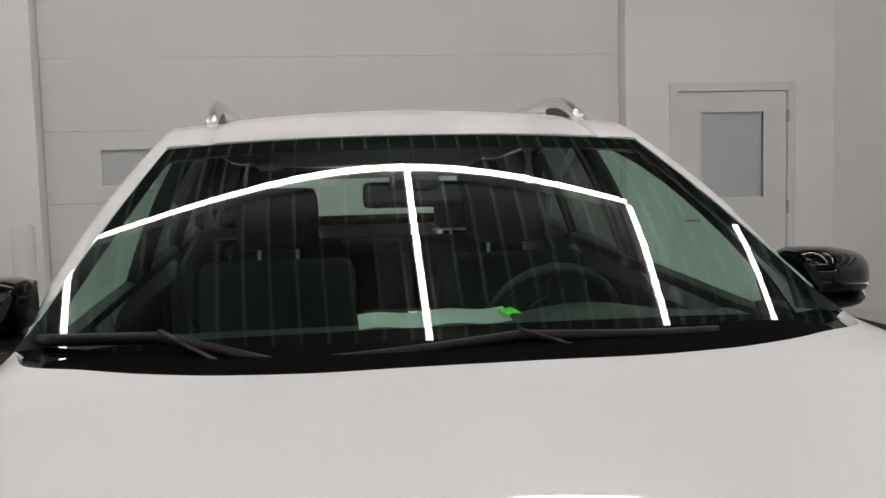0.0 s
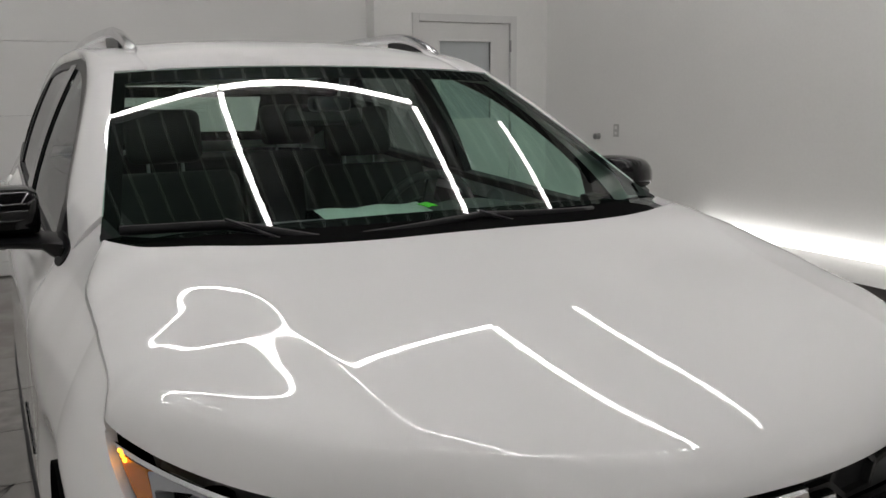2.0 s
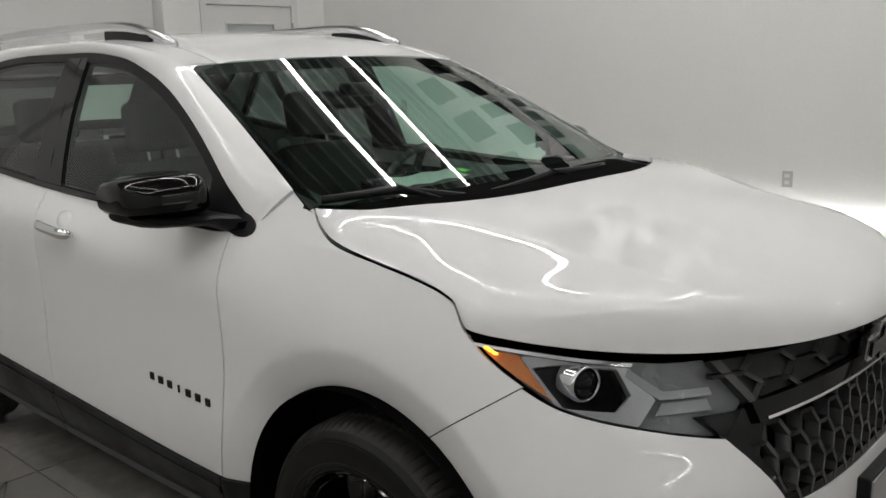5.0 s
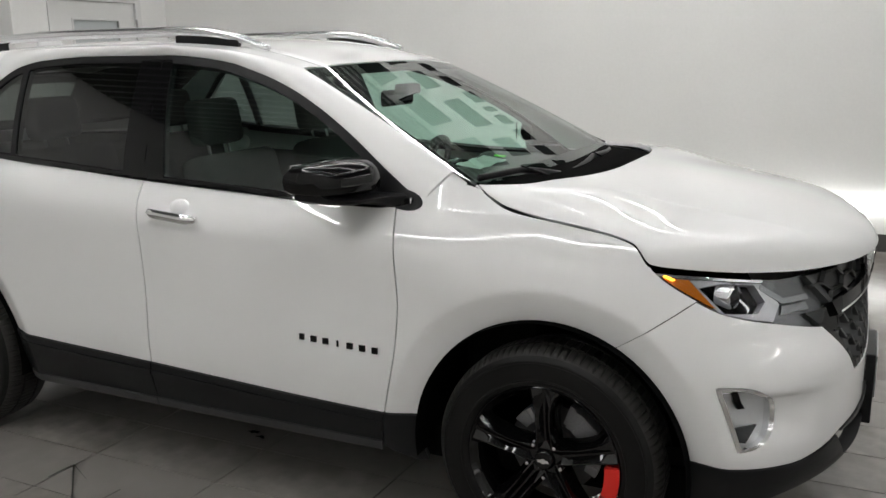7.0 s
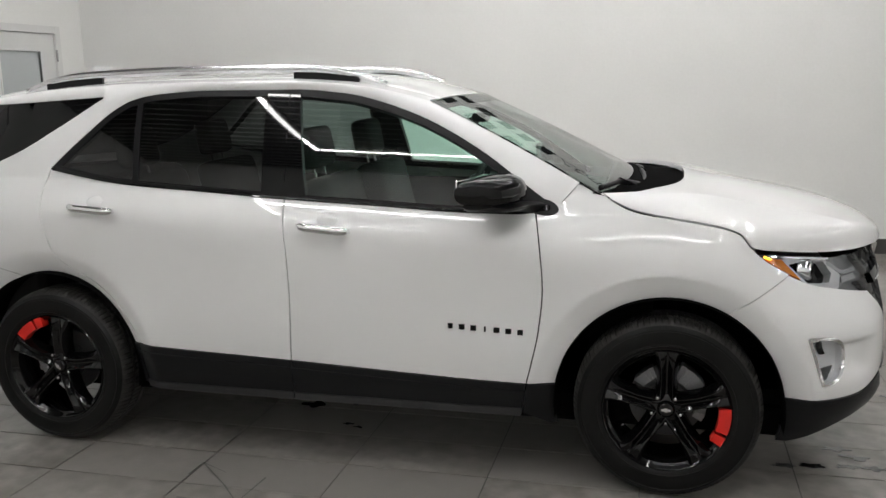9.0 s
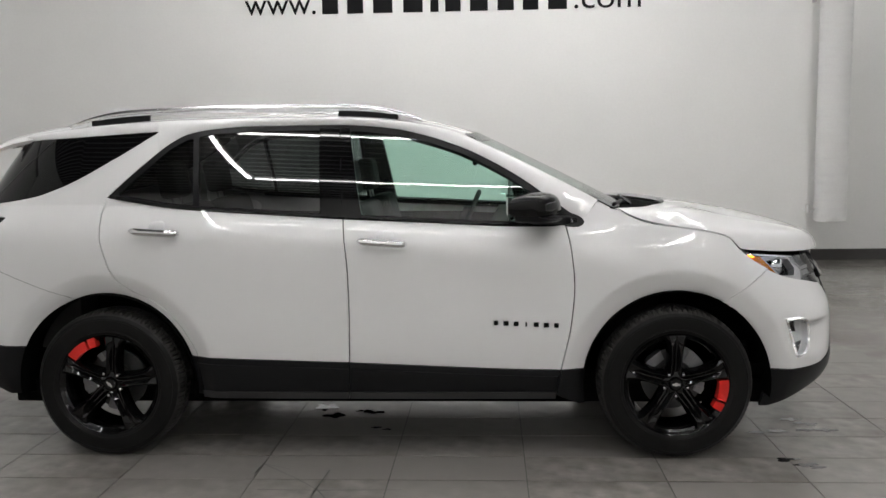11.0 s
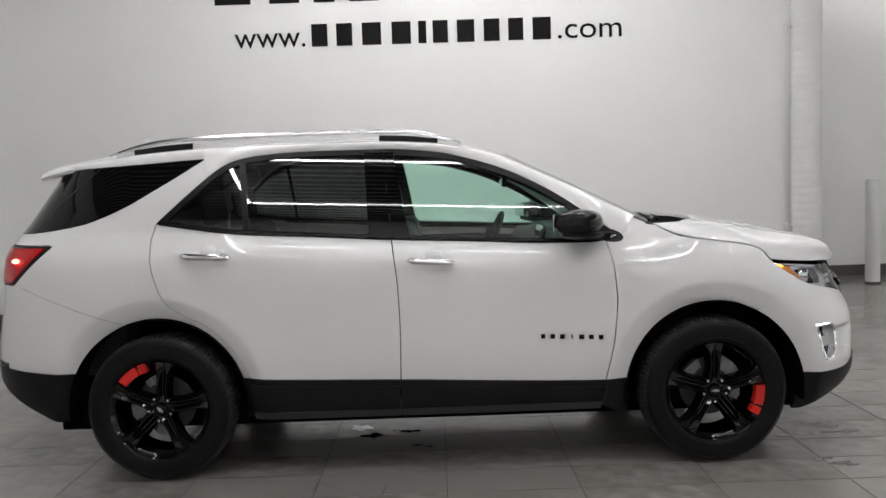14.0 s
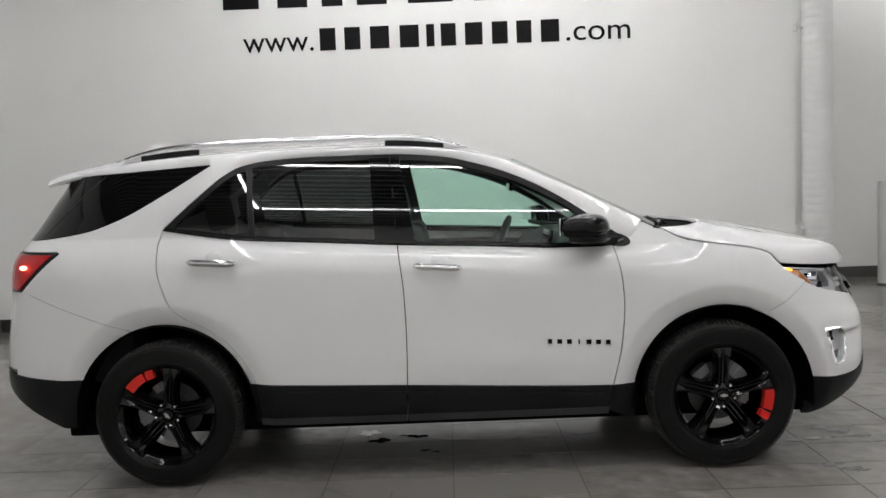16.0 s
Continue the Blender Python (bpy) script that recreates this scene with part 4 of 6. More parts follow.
part("plate_holder", plate, TRIM_BLACK, car, "empty black licence plate bracket")
plate = bmesh.new()
add_box(plate, (2.2625, -0.148, 0.45), (2.268, 0.148, 0.595), 0.002)
part("plate_insert", plate, SILVER_PLASTIC, car, "blank grey plate insert")

# bonnet
hood_rear = curve((0, 1.418), (0.2, 1.413), (0.36, 1.39), (0.48, 1.352), (0.575, 1.302), (0.675, 1.235), (0.735, 1.10), (0.8, 0.95))


def hood_face(x, y):
    return np.stack([x + 0 * y, y + 0 * x, hood_z(x, y)], -1)


hood = trimmed("hood", hood_face, steps(1.05, 2.245, 0.010), steps(-0.86, 0.86, 0.008),
               [lambda p, u, v: (1 - hood_edge(u, v)) * 0.8 - np.interp(u, (1.5, 1.62), (0.0022, 0.0006)), lambda p, u, v: u - hood_rear(abs(v))], PAINT, car, "white bonnet reflecting the ceiling lights", depth=0.018)

# windscreen
def screen(u, v):
    k = 1 - u * u
    low_k, top_k = k + 0.0325 * k * (1 - k), k + 0.114 * k * (1 - k)
    top = np.stack([0.372 + 0.062 * top_k, 0.598 * u, 1.546 + 0.020 * top_k], -1)
    low = np.stack([1.10 + 0.203 * low_k, 0.745 * u, 1.175 - 0.045 * low_k], -1)
    v = np.asarray(v)[..., None]
    bulge = (0.0398 - 0.0235 * np.asarray(k)[..., None]) * v * (1 - v)
    return low * (1 - v) + top * v + bulge * np.array((0.42, 0, 0.9))


us, vs = steps(-1, 1, 0.04), steps(0, 1, 0.05)
trimmed("windscreen", screen, us, vs, [], WINDSCREEN_GLASS, car, "green-tinted windscreen reflecting the lights", depth=0)
trimmed("windscreen_border", screen, steps(-1, 1, 0.02), steps(0, 1, 0.02), [lambda p, u, v: np.maximum(np.maximum(abs(u) - 0.95, v - 0.915), 0.045 - v)], FRIT, car, "black printed glass border", depth=0, lift=-0.003)

# roof
roof_mid = curve((-2.0, 1.545), (-1.93, 1.567), (-1.75, 1.613), (-1.5, 1.648), (-1.2, 1.668), (-0.8, 1.678), (-0.3, 1.677), (0, 1.66), (0.17, 1.636), (0.3, 1.606), (0.43, 1.567))
roof_half = curve((-2.0, 0.47), (-1.9, 0.53), (-1.7, 0.565), (-1.2, 0.60), (-0.5, 0.612), (0.1, 0.606), (0.372, 0.598), (0.45, 0.597))


def roof_z(x, y):
    return roof_mid(x) - 0.036 * (abs(y) / 0.6) ** 2.2


def roof_face(x, v):
    y = v * roof_half(x)
    return np.stack([x + 0 * v, y, roof_z(x, y) - 0.006 * np.exp(-((abs(y) - 0.50) / 0.012) ** 2)], -1)


trimmed("roof", roof_face, steps(-1.98, 0.44, 0.015), steps(-1, 1, 0.025), [lambda p, u, v: 0.372 + 0.062 * (1 - v * v) - u - 0.002], PAINT, car, "white roof panel", depth=0.02)


# the strip from the side windows up to the roof and windscreen
def top_strip(s, v):
    """s runs along the roof side from tail to windscreen foot, v from the windows up to the roof."""
    s, v = np.broadcast_arrays(np.asarray(s, float), np.asarray(v, float))
    wx = np.where(s < 0.905, s, 0.905 + (s - 0.905) * 1.695)
    wz = np.where(s < -1.12, quarter_top(s), np.where(s < 0.905, window_top(np.minimum(s, 0.905)), 1.1485 + (s - 0.905) * 0.05))
    wy = -skin(wx, wz)
    k = np.clip((s - 0.30) / (1.02 - 0.30), 0, 1)
    rx = np.where(s < 0.30, s + np.clip((s + 0.2) / 0.5, 0, 1) * 0.072, 0.372 + (1.10 - 0.372) * k)
    ry = np.where(s < 0.30, -roof_half(rx), -(0.598 + 0.147 * k))
    rz = np.where(s < 0.30, roof_z(rx, roof_half(rx)), 1.546 + (1.175 - 1.546) * k + 0.0398 * 0.9 * k * (1 - k))
    rx = rx + np.where(s < 0.30, 0, 0.0398 * 0.42 * k * (1 - k))
    low, high = np.stack([wx, wy, wz], -1), np.stack([rx, ry, rz], -1)
    ease = 1 - k ** 2.5
    mid = (low + high) / 2 + np.stack([0.01 * k * ease, -0.028 * ease, 0.025 * ease], -1)
    v = v[..., None]
    return low * (1 - v) ** 2 + 2 * mid * v * (1 - v) + high * v * v


for left in (False, True):
    trimmed("roof_side", top_strip, steps(-1.97, 0.926, 0.015), steps(0, 1, 0.1), [], PAINT, car, "white roof side and windscreen pillar", depth=0.02, mirror=left)
    tip = lambda p, u, v: 1 - np.hypot((p[..., 0] - 0.86) / 0.075, (p[..., 2] - 1.141 + (p[..., 0] - 0.86) * 0.18) / 0.031)
    trimmed("window_tip", ring, steps(0.80, 0.95, 0.006), steps(1.09, 1.18, 0.004), [tip], TRIM_BLACK, car, "black rounded window corner trim", depth=0.012, mirror=left, lift=0.004)

    # windows
    out = [below(window_top, 0.001), above(window_base, 0.001)]
    w_s, w_v = steps(-1.36, 0.93, 0.012), steps(1.10, 1.61, 0.012)

    def line(z0, x0, z1, x1):
        return lambda p: x0 + (x1 - x0) * (p[..., 2] - z0) / (z1 - z0)
    pillar_r, pillar_f = line(1.176, -0.310, 1.585, -0.334), line(1.163, -0.113, 1.585, -0.187)
    div_r, div_f = line(1.207, -0.922, 1.563, -0.951), line(1.206, -0.894, 1.563, -0.925)
    mirror_base = line(1.11, 0.66, 1.30, 0.72)
    panes = {"front_window": (SIDE_GLASS, [lambda p, u, v: p[..., 0] - pillar_f(p), below(window_top, 0.030), above(window_base, 0.022), lambda p, u, v: 0.72 - p[..., 0]]),
             "rear_window": (PRIVACY_GLASS, [lambda p, u, v: pillar_r(p) - p[..., 0], lambda p, u, v: p[..., 0] - div_f(p), below(window_top, 0.026), above(window_base, 0.022)]),
             "rear_corner_window": (PRIVACY_GLASS, [lambda p, u, v: div_r(p) - p[..., 0], below(window_top, 0.028), above(window_base, 0.024)])}
    for name, (mat, keep) in panes.items():
        trimmed(name, ring, w_s, w_v, keep, mat, car, "clear green-tinted side glass" if mat is SIDE_GLASS else "dark privacy side glass", depth=0, mirror=left, lift=-0.006)
    hole = lambda p, u, v: np.minimum.reduce([-np.minimum.reduce([f(p, u, v) for f in keep]) for _, keep in panes.values()])
    trimmed("window_surround", ring, steps(-1.36, 0.93, 0.008), steps(1.10, 1.61, 0.008), out + [hole], TRIM_BLACK, car, "black window frame and pillars", depth=0.03, mirror=left, lift=-0.001)
    trimmed("belt_moulding", ring, steps(-1.34, 0.90, 0.012), steps(1.09, 1.29, 0.005), [above(window_base, -0.002), below(window_base, -0.016)], GLOSS_BLACK, car, "gloss black belt moulding", depth=0.012, mirror=left, lift=0.006)
    trimmed("pillar_cover", ring, steps(-0.35, -0.08, 0.012), steps(1.14, 1.61, 0.012), [below(window_top, 0.018), above(window_base, 0.014), lambda p, u, v: p[..., 0] - pillar_r(p), lambda p, u, v: pillar_f(p) - p[..., 0],
            lambda p, u, v: abs(p[..., 0] - middle_seam(p[..., 2])) - 0.003], GLOSS_BLACK, car, "gloss black pillar cover", depth=0.005, mirror=left, lift=0.001)
    trimmed("rear_quarter_glass", ring, steps(S_START, -1.08, 0.014), steps(1.20, 1.60, 0.014), [below(quarter_top, 0.001), above(quarter_base, 0.001), lambda p, u, v: np.maximum(abs(p[..., 1]) - 0.48, 0.02 - np.minimum(1.50 - p[..., 2], p[..., 2] - 1.25))], GLOSS_BLACK, car, "dark wrap-round rear quarter glass", depth=0.02, mirror=left, lift=-0.002)
    trimmed("glass_seam", ring, steps(S_START, -1.5, 0.008), steps(1.22, 1.57, 0.008), [side_of((-2.02, 1.23), (-1.65, 1.555), -0.0016), side_of((-1.65, 1.555), (-2.02, 1.23), -0.0016), below(quarter_top, 0.003), above(quarter_base, 0.003)], DARK_STEEL, car, "thin grey joint between the quarter glass and the tailgate glass", depth=0, mirror=left, lift=0.0)
    trimmed("back_glass", ring, steps(S_START, -1.9, 0.03), steps(1.22, 1.53, 0.03), [lambda p, u, v: 0.485 - abs(p[..., 1]), lambda p, u, v: 1.505 - p[..., 2], lambda p, u, v: p[..., 2] - 1.245], BACK_GLASS, car, "tinted tailgate glass", depth=0, mirror=left, lift=-0.004)
    trimmed("hatch_skin", ring, steps(S_START, S_START + 0.37, 0.014), steps(0.56, 1.24, 0.014), [below(quarter_base), above(clad_top)], PAINT, car, "white tailgate", depth=0.02, mirror=left, lift=-0.001)


# roof spoiler over the tailgate glass
spoiler_top = curve((-2.0, 1.548), (-1.985, 1.556), (-1.841, 1.592), (-1.66, 1.624), (-1.6, 1.632))


def spoiler_face(x, v):
    half = 0.60 - 0.02 * np.clip((-1.6 - x) / 0.4, 0, 1)
    z = spoiler_top(x) + 0.012 * (1 - v * v) - 0.045 * abs(v) ** 9
    return np.stack([x - 0.05 * (1 - v * v) * np.clip((-1.6 - x) / 0.4, 0, 1), v * half, z], -1)


trimmed("roof_spoiler", spoiler_face, steps(-1.99, -1.62, 0.02), np.sin(steps(-1.5708, 1.5708, 0.05)), [], PAINT, car, "white roof spoiler over the tailgate", depth=0.018)

# underbody and cabin
under = bmesh.new()
add_box(under, (-1.9, -0.74, 0.24), (1.85, 0.74, 0.36), 0.02)
part("underbody", under, LINER, car, "dark underbody")
tub = bmesh.new()
add_box(tub, (-2.15, -0.52, 0.34), (1.9, 0.52, 0.52), 0.02)
part("floor_pan", tub, DASH, car, "dark cabin floor")
bulk = bmesh.new()
add_box(bulk, (1.05, -0.74, 0.5), (1.30, 0.74, 1.06), 0.03)
part("bulkhead", bulk, LINER, car, "dark bulkhead under the windscreen")
tank = bmesh.new()
add_box(tank, (-2.1, -0.70, 0.5), (-1.55, 0.70, 1.16), 0.05)
part("cargo_cover", tank, FABRIC, car, "dark load cover")
for left in (False, True):
    trimmed("door_lining", ring, steps(-0.88, 0.86, 0.05), steps(0.40, 1.12, 0.05), [lambda p, u, v: window_base(p[..., 0]) - 0.01 - p[..., 2]], DASH, car, "dark inner door lining", depth=0, mirror=left, lift=-0.07)
    trimmed("pillar_lining", top_strip, steps(-1.5, 0.98, 0.04), steps(0.05, 1.0, 0.15), [], LINING, car, "grey pillar lining", depth=0, mirror=left, lift=-0.03)
trimmed("headliner", roof_face, steps(-1.9, 0.40, 0.05), steps(-1, 1, 0.1), [], LINING, car, "grey headliner", depth=0, lift=-0.035)
trimmed("engine_cover", hood_face, steps(1.1, 2.22, 0.03), steps(-0.84, 0.84, 0.03), [lambda p, u, v: 0.985 - hood_edge(u, v)], LINER, car, "dark under-bonnet lining", depth=0, lift=-0.03)


def dash_face(u, v):
    x = 1.27 - 0.66 * v
    y = 0.76 * u
    z = 1.085 + 0.055 * np.minimum(v / 0.6, 1) - 0.16 * np.clip((v - 0.88) / 0.12, 0, 1) ** 2 - 0.02 * u * u + 0.03 * np.exp(-((u - 0.48) / 0.22) ** 2) * np.clip((v - 0.35) / 0.4, 0, 1)
    return np.stack([x - 0.12 * u * u + 0 * v, y + 0 * v, z + 0 * u], -1)


trimmed("dashboard", dash_face, steps(-1, 1, 0.05), steps(0, 1, 0.05), [], DASH, car, "dark soft-touch dashboard", depth=0.2)
screen_bm = box((0.60, -0.14, 1.02), (0.63, 0.14, 1.16), 0.008, pose(0, 0, 0, 0, 15))
part("centre_display", screen_bm, GLOSS_BLACK, car, "dark centre display")


def cushion(a, b, bevel, turn=None):
    return add_box(bmesh.new(), a, b, bevel, turn, 4)


def seat(x, y):
    base = part("seat", cushion((x - 0.02, y - 0.25, 0.52), (x + 0.5, y + 0.25, 0.70), 0.06), FABRIC, car, "black seat", angle=50)
    part("backrest", cushion((x - 0.16, y - 0.24, 0.62), (x - 0.01, y + 0.24, 1.22), 0.06, pose(0, 0, 0, 0, -14)), FABRIC, base, angle=50)
    part("headrest", cushion((x - 0.27, y - 0.13, 1.24), (x - 0.17, y + 0.13, 1.43), 0.045, pose(0, 0, 0, 0, -10)), FABRIC, base, angle=50)
    for d in (-0.06, 0.06):
        part("headrest_post", add_tube(bmesh.new(), [(x - 0.185, y + d, 1.15), (x - 0.22, y + d, 1.28)], 0.006, 8), STEEL, base)


for x, ys in ((-0.02, (-0.37, 0.37)), (-0.95, (-0.38, 0.38))):
    for y in ys:
        seat(x, y)
m = pose(0.36, 0.37, 1.06, 0, -66, 0)
wheel = bmesh.new()
add_lathe(wheel, [(0.172 + 0.015 * math.cos(a), 0.015 * math.sin(a)) for a in [2 * math.pi * k / 10 for k in range(11)]], 48, m)
steer = part("steering_wheel", wheel, DASH, car, "black leather steering wheel", smooth=True)
hub_bm = bmesh.new()
add_lathe(hub_bm, [(0.0, -0.02), (0.05, -0.015), (0.07, 0.02), (0.06, 0.05), (0, 0.05)], 24, m)
part("airbag_hub", hub_bm, DASH, steer, smooth=True)
for a in (0, 180, -90):
    spoke_bm = bmesh.new()
    add_box(spoke_bm, (0.05, -0.018, 0.0), (0.17, 0.018, 0.015), 0.004)
    spoke_bm.transform(m @ pose(0, 0, 0, 0, 0, a + 90))
    part("spoke", spoke_bm, SATIN if a != -90 else DASH, steer)
mirror_bm = cushion((0.40, -0.125, 1.385), (0.43, 0.125, 1.45), 0.02)
inner = part("rear_view_mirror", mirror_bm, GLOSS_BLACK, car, "black rear-view mirror", angle=50)
part("sensor_cover", cushion((0.43, -0.06, 1.43), (0.50, 0.06, 1.475), 0.018), TRIM_BLACK, inner, "black sensor cover on the glass", angle=50)
sheet = bmesh.new()
n = 10
grid = [[sheet.verts.new((0.75 + 0.105 * j - 0.02 * i / n, -0.16 + 0.32 * i / n, 1.171 + 0.003 * math.sin(i * 1.3) - 0.015 * j)) for i in range(n + 1)] for j in (0, 1)]
for i in range(n):
    sheet.faces.new((grid[0][i], grid[1][i], grid[1][i + 1], grid[0][i + 1]))
bmesh.ops.solidify(sheet, geom=sheet.faces, thickness=0.002)
part("paper_sheet", sheet, PAPER, car, "pale printed sheet lying on the dashboard")
tag = bmesh.new()
add_prism(tag, [(0, 0), (0.06, 0.01), (0.045, 0.03), (0.06, 0.055), (-0.005, 0.05)], 0, 0.002, pose(0.79, 0.135, 1.172, 4, 8, 12) @ Matrix.Diagonal((0.75, 0.7, 1, 1)))
part("green_slip", tag, GREEN_TAG, car, "bright green slip on the dashboard")

# cowl and wipers
def cowl_face(u, v):
    y = 0.74 * u
    x = 1.06 + (hood_rear(abs(y)) + 0.03 - 1.06) * v
    return np.stack([x, y + 0 * v, 1.165 - 0.03 * (1 - u * u) - 0.02 * v + 0.02 * abs(u) ** 3], -1)


trimmed("cowl", cowl_face, steps(-1, 1, 0.05), steps(0, 1, 0.1), [], TRIM_BLACK, car, "black plastic cowl grille", depth=0.01)
for s_y in (-1, 1):
    flap = bmesh.new()
    a, b, c = Vector((1.09, s_y * 0.742, 1.186)), Vector((0.93, s_y * 0.705, 1.26)), Vector((1.07, s_y * 0.655, 1.195))
    add = [flap.verts.new(v) for v in (a, b, c)]
    flap.faces.new(add)
    bmesh.ops.solidify(flap, geom=flap.faces, thickness=0.012)
    part("cowl_corner", flap, TRIM_BLACK, car, "black corner trim beside the windscreen")


def on_screen(u, v, lift=0.02):
    p = screen(np.array(u), np.array(v))
    return Vector(p) + Vector((0.42, 0, 0.9)) * lift


def wiper(pivot, line, elbow):
    """A blade that lies along three (u, v) places of the glass, with its arm."""
    blade = bmesh.new()
    pts = []
    for k in range(17):
        q = k / 16
        (ua, va), (ub, vb), (uc, vc) = line
        u = ua + (uc - ua) * q
        v = va + (vb - va) * q * 2 if q < 0.5 else vb + (vc - vb) * (q * 2 - 1)
        pts.append(on_screen(u, v, 0.012 + 0.01 * math.sin(math.pi * q)))
    add_tube(blade, pts, 0.0085, 8, 1.3)
    ob = part("wiper", blade, TRIM_BLACK, car, "black windscreen wiper", smooth=True)
    arm = bmesh.new()
    mid = Vector(pts[8]) + Vector((0, 0, 0.012))
    add_tube(arm, [pivot, Vector(pivot) * 0.5 + Vector(elbow) * 0.5 + Vector((0, 0, 0.006)), elbow, mid], [0.011, 0.009, 0.007, 0.006], 8, 0.6)
    part("wiper_arm", arm, TRIM_BLACK, ob, smooth=True)
    knob = bmesh.new()
    add_lathe(knob, [(0, 0.02), (0.014, 0.018), (0.018, 0.005), (0.018, -0.03)], 20, Matrix.Translation(Vector(pivot)))
    part("wiper_pivot", knob, TRIM_BLACK, ob, smooth=True)


wiper(on_screen(0.52, -0.10, 0.0), ((-0.36, 0.055), (0.0, 0.10), (0.60, 0.055)), on_screen(0.32, 0.03, 0.012))
wiper(on_screen(-0.28, -0.10, 0.0), ((-0.95, 0.055), (-0.66, 0.09), (-0.40, 0.05)), on_screen(-0.46, 0.015, 0.012))

# roof rails and aerial
for s_y in (-1, 1):
    rail = bmesh.new()
    pts, rad = [], []
    for k in range(41):
        q = k / 40
        x = 0.158 + (-1.645 - 0.158) * q
        lift = 0.038 * min(1, math.sin(math.pi * min(q, 1 - q) / 0.34) if min(q, 1 - q) < 0.17 else 1)
        y = s_y * (0.515 + 0.02 * math.sin(math.pi * q))
        pts.append((x, y, roof_z(x, 0.53) + 0.004 + lift))
        rad.append(0.017 + 0.002 * min(1, min(q, 1 - q) / 0.10))
    add_tube(rail, pts, rad, 12, 1.0)
    rr = part("roof_rail", rail, SATIN, car, "satin silver roof rail", smooth=True)
    # Black strips stand in for the shaded gaps under the rail.
    for x0, x1 in ((0.04, -0.26), (-1.22, -1.52)):
        foot = bmesh.new()
        edge = [(x0 + (x1 - x0) * k / 12) for k in range(13)]
        loops = [[foot.verts.new((x, s_y * (0.529 + dy), roof_z(x, 0.53) + dz)) for dy, dz in ((-0.008, -0.004), (0.008, -0.004), (0.008, 0.026), (-0.008, 0.026))] for x in edge]
        for p, q in zip(loops, loops[1:]):
            for k in range(4):
                foot.faces.new((p[k], p[(k + 1) % 4], q[(k + 1) % 4], q[k]))
        foot.faces.new(loops[0])
        foot.faces.new(loops[-1])
        part("rail_gap_cover", foot, TRIM_BLACK, rr, "black strip for the dark gap under the rail")
fin = bmesh.new()
add_prism(fin, [(-1.66, -0.02), (-1.62, -0.03), (-1.46, -0.008), (-1.44, 0), (-1.46, 0.008), (-1.62, 0.03), (-1.66, 0.02)], 1.62, 1.735, None, 0.008)
for v in fin.verts:
    if v.co.z > 1.68:
        v.co.y *= 0.35
        v.co.x = -1.64 + (v.co.x + 1.64) * 0.55
part("aerial_fin", fin, PAINT, car, "white shark-fin aerial")

# door handles and lettering bars
for left in (False, True):
    s_y = 1 if left else -1
    for xa, za, xb, zb, door in ((-0.121, 1.057, 0.103, 1.039, "front_door"), (-1.214, 1.112, -0.975, 1.098, "rear_door")):
        holder = [o for o in car.children if o.name.split(".")[0] == door][1 if left else 0]
        bar = bmesh.new()
        pts, rad = [], []
        for k in range(17):
            q = k / 16
            x, z = xa + (xb - xa) * q, za + (zb - za) * q
            y = float(skin(x, z)) + 0.010 + 0.026 * min(1, 5 * q, 5 - 5 * q) ** 0.6
            pts.append((x, s_y * y, z))
            rad.append(0.008 + 0.006 * min(1, 8 * q, 8 - 8 * q) ** 0.5)
        add_tube(bar, pts, rad, 12, 1.25)
        handle = part("door_handle", bar, CHROME, holder, "chrome door handle", smooth=True)
        cup = bmesh.new()
        cx, cz = (xa + xb) / 2, (za + zb) / 2 + 0.006
        cy = float(skin(cx, cz))
        ell = [bmesh.ops.create_uvsphere(cup, u_segments=24, v_segments=10, radius=1, matrix=Matrix.Translation((cx + 0.01, s_y * (cy - 0.024), cz + 0.004)) @ Matrix.Diagonal((0.056, 0.0265, 0.044, 1)))]
        part("handle_cup", cup, PAINT, holder, smooth=True)
    holder = [o for o in car.children if o.name.split(".")[0] == "front_door"][1 if left else 0]
    for k, w in enumerate((0.020, 0.024, 0.023, 0.007, 0.024, 0.024, 0.022)):
        x = 0.518 + 0.0468 * k
        if left:
            x = 0.518 + 0.0468 * (6 - k)
        z = 0.668 - 0.05 * (x - 0.518)
        y = float(skin(x, z))
        bar = box((x - w / 2, s_y * (y - 0.002), z - 0.011), (x + w / 2, s_y * (y + 0.004), z + 0.011), 0.0015)
        part("badge_bar", bar, GLOSS_BLACK, holder, "small gloss black badge bar")


